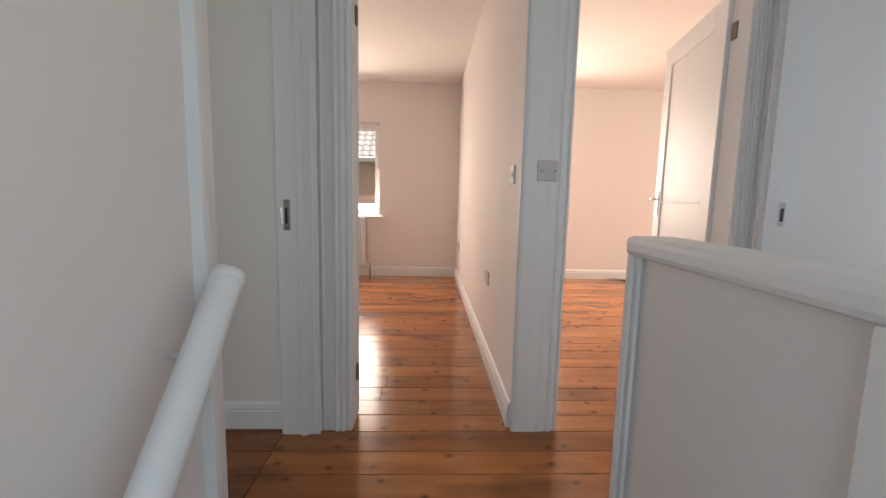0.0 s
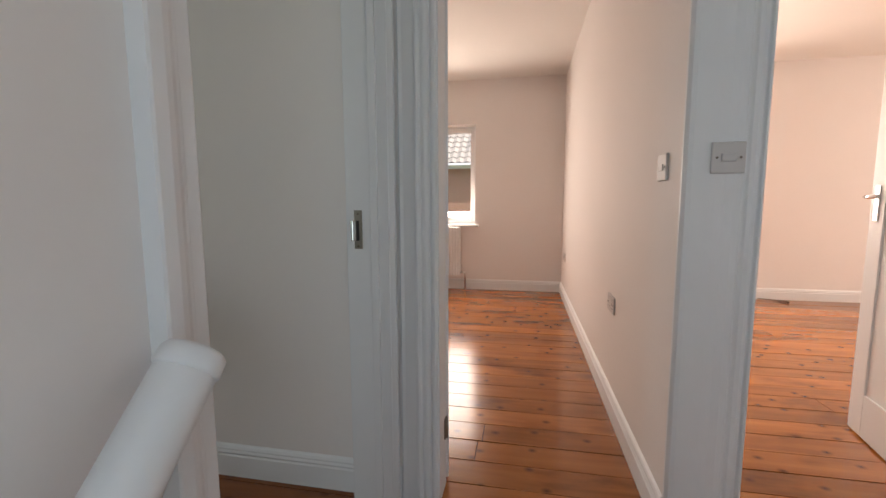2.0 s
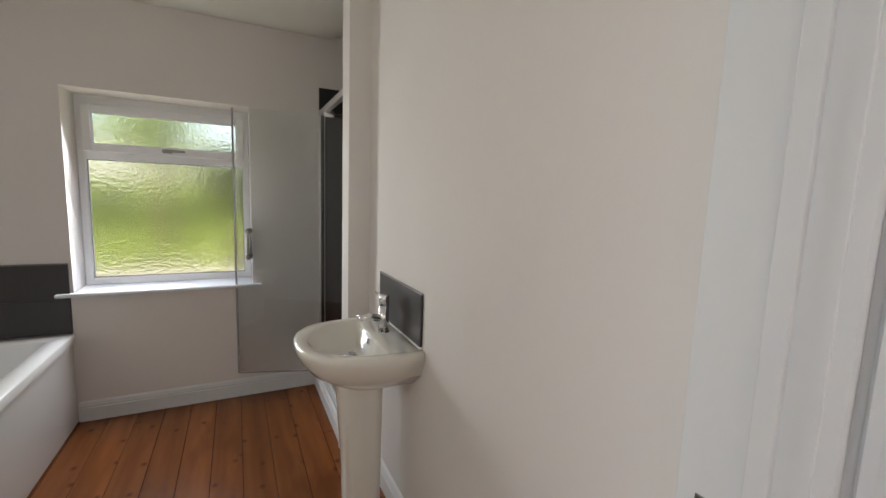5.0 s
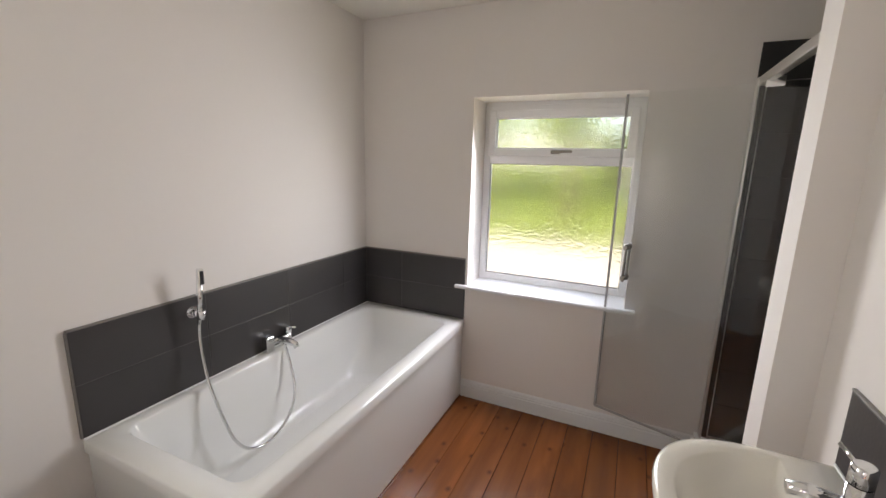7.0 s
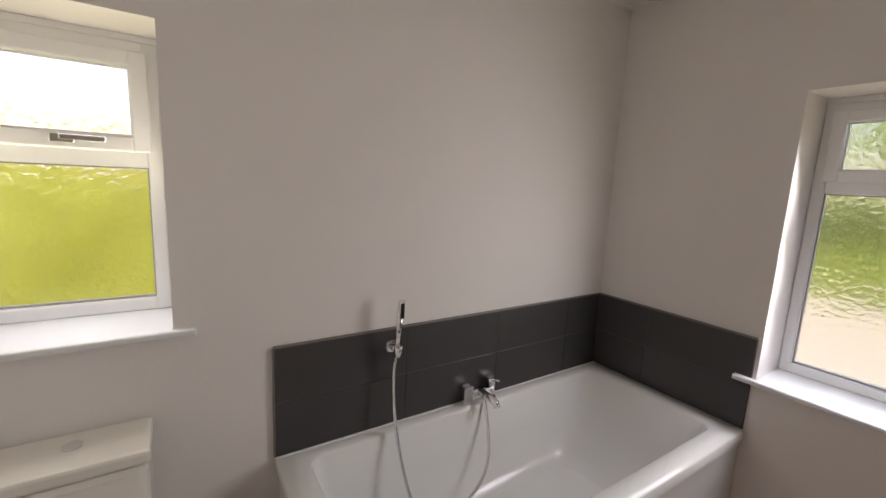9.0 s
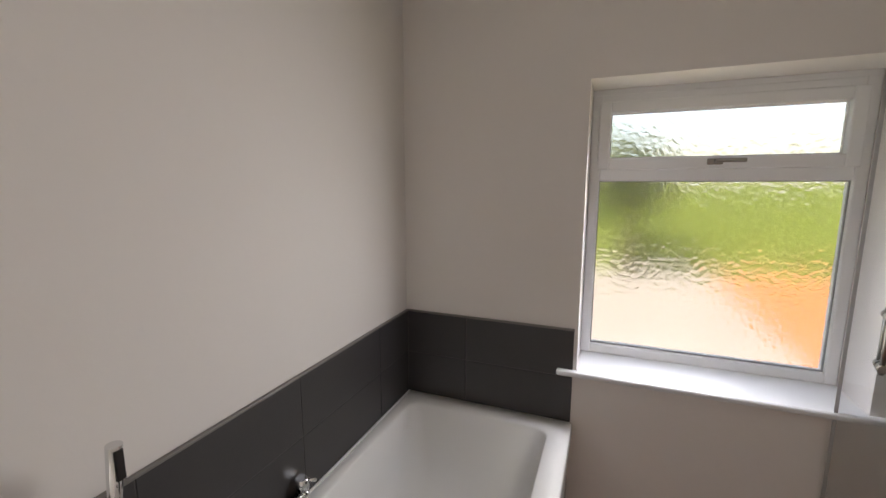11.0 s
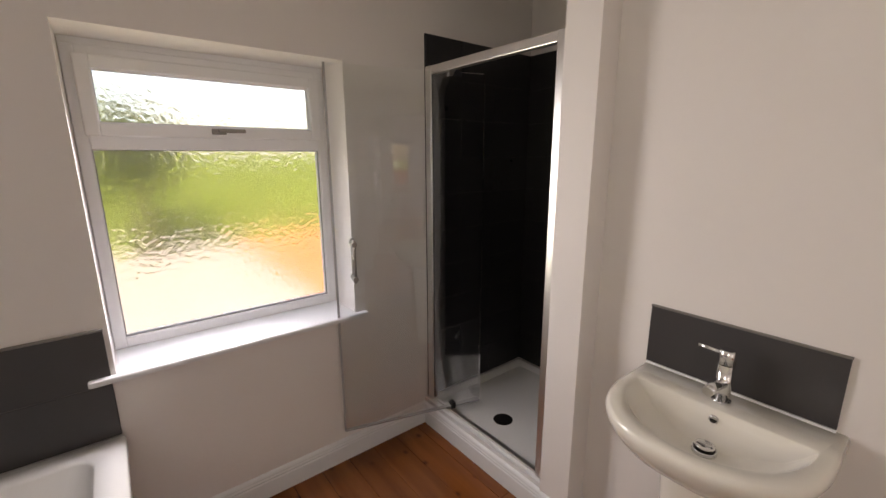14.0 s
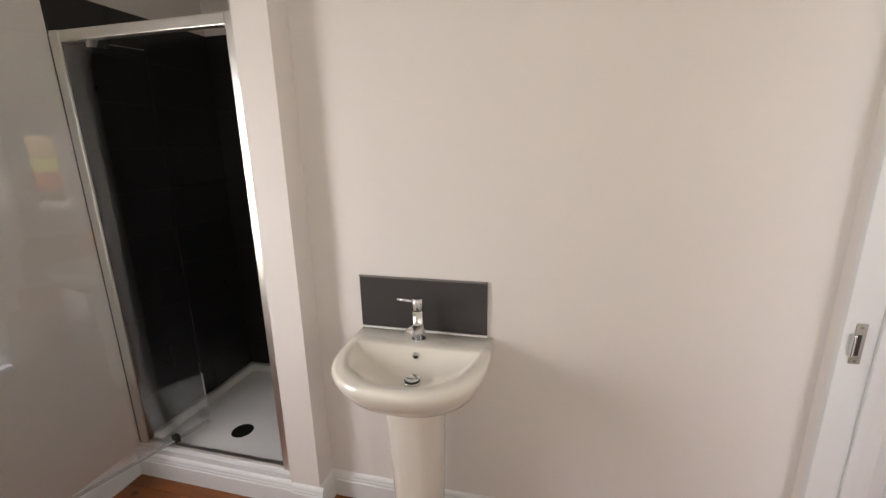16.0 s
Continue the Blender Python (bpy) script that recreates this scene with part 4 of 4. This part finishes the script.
part("bottom_seal", slab(bmesh.new(), 0.0, GL, 0.172, 0.179, -0.004, 0.004), GASKET, enc, "grey rubber drip seal")
for n in (0.026, -0.026):
    a = g0 + gd * 0.085 + gn * n
    bm = tube(bmesh.new(), [a + Vector((0, 0, 0.975)), a + Vector((0, 0, 1.185))], 0.0075, seg=12)
    for z in (0.995, 1.165):
        tube(bm, [a + gn * (n * 0.5) + Vector((0, 0, z)), a + gn * (n * 0.3) + Vector((0, 0, z)), a - gn * (n * 0.88) + Vector((0, 0, z))], [0.011, 0.0145, 0.0145], seg=14)
    # duller, darker metal stands in for the dark reflections in the chrome
    part("door_handle", bm, HANDLE, enc, "chrome bar handle on the glass, darkened for its reflections")
# shower head arm above the enclosure
sh = thing("overhead_shower", (-2.72, 2.4, 2.0), "chrome overhead shower on a short wall arm in the cubicle", "shower head")
bm = tube(bmesh.new(), smooth_pts([(-2.712, 2.30, 2.115), (-2.76, 2.30, 2.135), (-2.85, 2.30, 2.14), (-2.90, 2.30, 2.11)], 5), 0.010, seg=10)
part("arm", bm, CHROME, sh)
part("head", tube(bmesh.new(), [(-2.90, 2.30, 2.115), (-2.905, 2.30, 2.095), (-2.91, 2.30, 2.08)], [0.012, 0.03, 0.05], seg=20), CHROME, sh)

# ---- landing and bedroom fittings ----


def plate(name, x, y, z, face, label, kind_):
    """Square wall plate: switch (rocker) or socket (double width); face: 'x-' or 'y-'."""
    w2 = 0.073 if kind_ == "socket" else 0.043
    t = thing(name, (x, y, z), label, "light switch" if kind_ == "switch" else "socket", turn=0 if face == "y-" else -90)
    part("faceplate", box(-w2, w2, -0.009, 0.0, -0.043, 0.043, bev=0.003), PLASTIC, t, local=True)
    if kind_ == "switch":
        part("rocker", box(-0.019, 0.019, -0.013, -0.008, -0.011, 0.011, bev=0.002), PLASTIC, t, local=True)
        xs = (-0.030, 0.030)
    else:
        for sx in (-0.036, 0.036):
            part("rocker", box(sx - 0.006, sx + 0.006, -0.012, -0.008, 0.016, 0.034, bev=0.002), PLASTIC, t, local=True)
            for px, pz, pw, ph in ((0, 0.002, 0.0022, 0.005), (-0.011, -0.020, 0.004, 0.002), (0.011, -0.020, 0.004, 0.002)):
                part("pin_hole", box(sx + px - pw, sx + px + pw, -0.0098, -0.0088, pz - ph, pz + ph), BLACK, t, local=True)
        xs = (-0.061, 0.061)
    for sx in xs:
        part("screw", tube(bmesh.new(), [(sx, -0.0085, 0), (sx, -0.0105, 0)], 0.0035, seg=10), STEEL, t, local=True)
    return t


plate("light_switch", 0.324, 1.9945, 1.176, "y-", "white plastic single light switch on the door post", "switch")
plate("light_switch", 0.22, 2.182, 1.167, "x-", "white plastic light switch on the bedroom wall", "switch")
plate("wall_socket", 0.22, 2.882, 0.546, "x-", "white plastic double wall socket in the bedroom", "socket")
plate("wall_socket", 0.22, 5.35, 0.47, "x-", "white plastic wall socket near the bedroom corner", "socket")

# loose cable end by the skirting of the second bedroom
cab = thing("cable", (2.45, 5.68, 0.0), "short black loose cable end lying on the floorboards", "cable")
part("lead", tube(bmesh.new(), smooth_pts([(2.30, 5.715, 0.012), (2.40, 5.69, 0.010), (2.47, 5.64, 0.010), (2.52, 5.56, 0.011)], 5), [0.004] * 10 + [0.008] * 6, seg=8), BLACK, cab)

# radiator under the bedroom window
rad = thing("radiator", (-1.4, 5.68, 0.15), "white ribbed panel radiator under the bedroom window", "radiator")
prof = [(-2.0, 5.652), (-2.0, 5.640)]
x = -1.975
while x < -1.0:
    prof += [(x, 5.640), (x + 0.004, 5.632), (x + 0.017, 5.632), (x + 0.021, 5.640)]
    x += 0.0333
prof += [(-0.985, 5.640), (-0.985, 5.652)]
bm = loft(bmesh.new(), [[(a, b, z) for a, b in prof] for z in (0.185, 0.770)], smooth=False)
part("front_panel", bm, TRIM, rad)
part("back_panel", box(-2.0, -0.985, 5.700, 5.710, 0.185, 0.765), TRIM, rad)
part("top_grille", box(-1.998, -0.987, 5.652, 5.702, 0.752, 0.772, bev=0.003), TRIM, rad)
part("side_cover", box(-0.988, -0.982, 5.652, 5.702, 0.20, 0.768), TRIM, rad)
part("valve", tube(bmesh.new(), [(-0.98, 5.68, 0.215), (-0.935, 5.68, 0.215), (-0.925, 5.68, 0.20), (-0.925, 5.68, 0.012)], 0.0095, seg=10), CHROME, rad, "chrome radiator valve and pipe")
part("valve_head", tube(bmesh.new(), [(-0.938, 5.68, 0.215), (-0.938, 5.655, 0.215), (-0.938, 5.645, 0.215)], [0.013, 0.014, 0.011], seg=14), TRIM, rad)
for x in (-1.9, -1.1):
    part("wall_clip", box(x - 0.02, x + 0.02, 5.710, YF - 0.001, 0.62, 0.70), STEEL, rad)

# ---- outside ----
GZ = -2.75
solid("ground", box(-400, 400, -400, 400, GZ - 0.5, GZ), GRASS, "rough green lawn and meadow around the house", "ground")
solid("driveway", box(-25.5, -3.93, -14.0, 18.0, GZ - 0.1, GZ + 0.03), PAVE, "pale gravel drive beside the house", "drive")
solid("earth_bank", box(-24.5, -8.5, 5.3, 14.0, GZ, GZ + 0.10), EARTH, "bare orange earth patch on the drive", "earth")


def leaf_mass(bm, rng, fn, count, size):
    """Scatter small bent leaves at points from fn."""
    for _ in range(count):
        c, s = Vector(fn(rng)), size * rng.uniform(0.6, 1.4)
        u = Vector((rng.uniform(-1, 1), rng.uniform(-1, 1), rng.uniform(-1, 1))).normalized()
        v = u.orthogonal().normalized()
        k = u.cross(v)
        p = [c - v * s * 0.5, c + k * s * 0.32 + u * s * 0.1, c + v * s * 0.5, c - k * s * 0.32 + u * s * 0.1]
        q = [bm.verts.new(a) for a in p]
        bm.faces.new((q[0], q[1], q[2]))
        bm.faces.new((q[0], q[2], q[3]))


def hedge(name, x0, x1, y0, y1, low, top, way, n, size, label, material, seed):
    """A leafy bank: its surface climbs from low to top along way ('x-' or 'y-'), with lumps and hollows."""
    rng = random.Random(seed)
    bm = bmesh.new()

    def fn(r):
        x, y = r.uniform(x0, x1), r.uniform(y0, y1)
        f = (x1 - x) / (x1 - x0) if way == "x-" else (y1 - y) / (y1 - y0)
        t = low + (top - low) * f ** 0.75 + 0.35 * math.sin(x * 0.9 + seed) * math.sin(y * 0.8 + 1.0) + 0.2 * math.sin(3.1 * x + 2.3 * y)
        return (x, y, t - 0.5 * r.random() ** 2)

    leaf_mass(bm, rng, fn, n, size)
    solid(name, bm, material, label, "hedge", kind="stuff")


hedge("hedge", -35.0, -26.0, -28, 34, GZ + 0.2, 1.9, "x-", 40000, 0.5, "tall sunlit green hedge bank across the drive", LEAF, 3)
hedge("hedge", -14.0, 14.0, -15.0, -4.2, -2.0, 1.7, "y-", 36000, 0.42, "yellow-green shrub bank close to the house", LEAFPALE, 5)
hedge("shrubs", -6.0, 2.5, 10.6, 12.0, -0.9, 0.55, "x-", 5000, 0.16, "dark garden shrubs below the brick house", LEAFDARK, 9)


def tree(x, y, height, spread, seed, material, label):
    rng = random.Random(seed)
    t = thing("tree", (x, y, GZ), label, "tree")
    bm = tube(bmesh.new(), [(x, y, GZ), (x + 0.1, y, GZ + height * 0.3), (x + 0.15, y + 0.1, GZ + height * 0.6), (x + 0.1, y, GZ + height * 0.9)], [0.28, 0.2, 0.12, 0.03], seg=12)
    tips = []
    for k in range(16):
        a, h0 = rng.uniform(0, 6.28), rng.uniform(0.58, 0.92)
        r_ = spread * rng.uniform(0.5, 1.0) * (1.1 - h0 * 0.6)
        p0 = Vector((x + 0.1, y, GZ + height * h0))
        p1 = p0 + Vector((math.cos(a) * r_, math.sin(a) * r_, height * 0.16))
        tube(bm, [p0, (p0 + p1) / 2 + Vector((0, 0, 0.2)), p1], [0.08, 0.05, 0.015], seg=6)
        tips += [p1, (p0 + p1) / 2]
    part("trunk", bm, BARK, t)
    cb = bmesh.new()
    leaf_mass(cb, rng, lambda r: r.choice(tips) + Vector((r.gauss(0, 0.55), r.gauss(0, 0.55), r.gauss(0, 0.45))), 6000, 0.2)
    part("crown", cb, material, t)


tree(-24.0, 1.6, 5.6, 1.9, 4, LEAFMID, "dark leafy tree beyond the drive")
tree(-27.0, -2.0, 8.6, 3.4, 6, LEAF, "tall sunlit green tree behind the hedge")
tree(-27.5, -7.5, 9.2, 3.8, 8, LEAF, "tall sunlit green tree behind the hedge")


def house(name, m, w, d_, eave, ridge, roof_mat, label, tiles):
    """Brick house: local front wall at y = 0 facing -y, x across, z up from the ground."""
    hs_ = thing(name, (0, 0, 0), label, "house")
    hs_.matrix_basis = m
    part("wall", box(-w / 2, w / 2, 0, d_, 0, eave), MORTAR, hs_, "brick wall", local=True)
    bm = bmesh.new()
    rng = random.Random(2)
    z = 0.02
    row = 0
    verts, faces = [], []
    z0 = max(0.0, eave - tiles[1])
    z = z0
    while z < eave - 0.07:
        x = tiles[2] - (0.112 if row % 2 else 0)
        while x < tiles[3]:
            a = len(verts)
            p = rng.uniform(0.006, 0.012)
            verts += [(x, -p, z), (x + 0.215, -p, z), (x + 0.215, -p, z + 0.065), (x, -p, z + 0.065), (x, 0, z), (x + 0.215, 0, z), (x + 0.215, 0, z + 0.065), (x, 0, z + 0.065)]
            faces += [(a, a + 1, a + 2, a + 3), (a + 3, a + 2, a + 6, a + 7), (a, a + 4, a + 5, a + 1), (a, a + 3, a + 7, a + 4), (a + 1, a + 5, a + 6, a + 2)]
            x += 0.225
        z += 0.075
        row += 1
    me = bpy.data.meshes.new("bricks")
    me.from_pydata(verts, [], faces)
    me.materials.append(BRICK)
    o = new("bricks", me)
    o.parent = hs_
    tagged(o, "weathered red brick courses", kind="stuff")
    # pantile roof, course by course
    rise, run = ridge - eave, d_ / 2 + 0.35
    verts, faces = [], []
    n = int(math.hypot(rise, run) / 0.30)
    cols = int(w / 0.06)
    for i in range(n):
        for end, lift in ((i, 0.045), (i + 1, 0.0)):
            f = end / n
            for k in range(cols + 1):
                xx = -w / 2 + w * k / cols
                wave = 0.025 * math.sin(k * math.pi / 2.0)
                verts.append((xx, -0.35 + run * f, eave - 0.05 + rise * f + wave + lift))
        a = i * 2 * (cols + 1)
        for k in range(cols):
            faces.append((a + k, a + k + 1, a + cols + 2 + k, a + cols + 1 + k))
            if i:
                b_ = a - (cols + 1)
                faces.append((b_ + k, b_ + k + 1, a + k + 1, a + k))
    me = bpy.data.meshes.new("roof")
    me.from_pydata(verts, [], faces)
    me.materials.append(roof_mat)
    o = new("roof", me)
    o.parent = hs_
    tagged(o, "pantiled roof slope")
    part("back_roof", box(-w / 2, w / 2, d_ / 2, d_ / 2 + 0.1, eave, ridge - 0.05), roof_mat, hs_, local=True)
    part("gutter", tube(bmesh.new(), [(-w / 2, -0.38, eave - 0.09), (w / 2, -0.38, eave - 0.09)], 0.055, seg=10), TRIM, hs_, "white gutter", local=True)
    part("fascia", box(-w / 2, w / 2, -0.31, -0.29, eave - 0.20, eave - 0.04), TRIM, hs_, "white fascia board", local=True)
    return hs_


house("brick_house", pose(-2.5, 14.0, GZ), 14, 7, 5.1, 8.2, ROOF, "red brick house with pantiled roof across the garden", (0, 3.2, -3.0, 4.2))
house("brick_house", pose(24.0, 0.0, GZ, 0, 0, -90), 16, 7, 2.45, 3.35, ROOFRED, "brick house with orange-red tiled roof", (0, 1.0, -2.0, 2.0))

# ---- tiles ----
band = thing("tile_splashback", (-2.6, YT, RZ), "two courses of dark slate-grey tiles with grey trim above the bathtub", "tiling", kind="structure")
TZ0, TZ1 = RZ + 0.003, 0.972
part("grout", box(XW + 0.001, -1.770, YT + 0.0005, YT + 0.0085, TZ0, TZ1), GROUT, band)
part("grout", box(XW + 0.0005, XW + 0.0085, YT + 0.009, 0.528, TZ0, TZ1), GROUT, band)
part("trim", box(XW + 0.001, -1.768, YT + 0.0005, YT + 0.0135, TZ1, TZ1 + 0.008, bev=0.002), EDGE, band, "slim grey edge trim")
part("trim", box(XW + 0.0005, XW + 0.0135, YT + 0.0140, 0.530, TZ1, TZ1 + 0.008, bev=0.002), EDGE, band, "slim grey edge trim")
part("trim", box(-1.770, -1.764, YT + 0.0005, YT + 0.0135, TZ0, TZ1, bev=0.002), EDGE, band, "slim grey edge trim")


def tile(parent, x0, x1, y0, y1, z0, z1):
    part("tile", box(x0, x1, y0, y1, z0, z1, bev=0.0015), SHADEDTILE if parent.name == "tile_shower" else TILE, parent)


TH = (TZ1 - TZ0 - 0.003) / 2
for r in range(2):
    z0 = TZ0 + r * (TH + 0.003)
    for a, b in ((-2.288, -1.772), (-2.788, -2.291), (-3.284, -2.791), (XW + 0.013, -3.287)):
        tile(band, a, b, YT + 0.006, YT + 0.011, z0, z0 + TH)
    for a, b in ((YT + 0.013, 0.047), (0.050, 0.528)):
        tile(band, XW + 0.006, XW + 0.011, a, b, z0, z0 + TH)

# tile and grout colours are lowered here to paint the cubicle's shade
cub = thing("tile_shower", (-3.1, 2.6, 0.15), "tiled walls of the shower cubicle, coloured near-black to stand for shade", "tiling", kind="structure")
part("grout", box(XW + 0.0005, XW + 0.0085, 1.953, 2.768, 0.150, 2.168), DARKGROUT, cub)
part("grout", box(XW + 0.009, -2.702, 2.7615, 2.7695, 0.150, 2.168), DARKGROUT, cub)
part("grout", box(-2.7085, -2.7005, 1.990, 2.761, 0.150, 2.168), DARKGROUT, cub)
ROW = 0.2018
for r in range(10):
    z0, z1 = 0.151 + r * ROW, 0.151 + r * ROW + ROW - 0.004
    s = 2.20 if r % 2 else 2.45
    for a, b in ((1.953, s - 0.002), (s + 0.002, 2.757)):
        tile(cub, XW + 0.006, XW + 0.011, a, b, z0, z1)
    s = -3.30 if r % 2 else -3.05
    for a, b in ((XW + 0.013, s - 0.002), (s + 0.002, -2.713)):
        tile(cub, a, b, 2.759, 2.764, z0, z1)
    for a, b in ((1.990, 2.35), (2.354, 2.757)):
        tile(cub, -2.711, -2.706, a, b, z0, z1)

spl = thing("basin_splashback", (-2.103, YB, 0.857), "single dark grey tile splashback with pale sealed edge", "tiling")
part("tile", box(-2.354, -1.852, YB - 0.010, YB - 0.0005, 0.860, 1.062, bev=0.0015), TILE, spl)
part("trim", box(-2.356, -1.850, YB - 0.011, YB - 0.0005, 1.0625, 1.068, bev=0.001), EDGE, spl)
part("sealant", box(-2.352, -1.852, YB - 0.013, YB - 0.0005, R, 0.8595, bev=0.001), UPVC, spl, "white sealant line")

# ---- floor boards ----
PITCH, GAP = 0.1465, 0.0038
floors = {"floor_bath": (XW, XE + 0.115, YT, YB), "floor_landing": (-0.80, 1.39, 1.12, 1.12 + 7 * PITCH), "floor_bedroom": (-2.56, 0.22, 1.12 + 7 * PITCH, YF), "floor_bedroom_2": (0.345, 5.2, 1.12 + 7 * PITCH, YF), "floor_side_room": (1.39, 5.2, 1.0, 2.02)}
cache = {}
rng = random.Random(11)


def board_mesh(length, width, wood):
    key = (round(length, 3), round(width, 3), wood.name)
    if key not in cache:
        cache[key] = mesh_of("board", box(0, key[0], 0, key[1], -0.022, 0.0, bev=0.0015), wood)
    return cache[key]


for nm, (x0, x1, y0, y1) in floors.items():
    f = solid(nm, box(x0, x1, y0, y1, -0.12, -0.010), SUBFLOOR, "varnished orange-brown pine floorboards with knots and dark gaps", "floor")
    y = 1.12 + PITCH * math.floor((y0 - 1.12) / PITCH)
    r = 0
    while y < y1 - 0.01:
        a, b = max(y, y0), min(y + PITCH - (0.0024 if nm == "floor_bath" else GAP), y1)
        if b - a > 0.015:
            cuts = [x0]
            if nm != "floor_landing":
                c = x0 + rng.choice((0.9, 1.5, 2.1)) + rng.uniform(-0.2, 0.2)
                if r % 3 == 0 and c < x1 - 0.5:
                    cuts.append(c)
                if nm == "floor_bedroom" and 2.2 < y < 2.5:
                    cuts = [x0, -0.41 + 0.12 * (y - 2.3)]
            cuts.append(x1)
            for c0, c1 in zip(cuts, cuts[1:]):
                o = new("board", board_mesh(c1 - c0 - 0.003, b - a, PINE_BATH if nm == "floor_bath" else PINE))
                o.location = (c0, a, rng.uniform(-0.0012, 0.0006))
                o.rotation_euler = (rng.uniform(-0.006, 0.006), 0, 0)
                o.parent = f
        y += PITCH
        r += 1
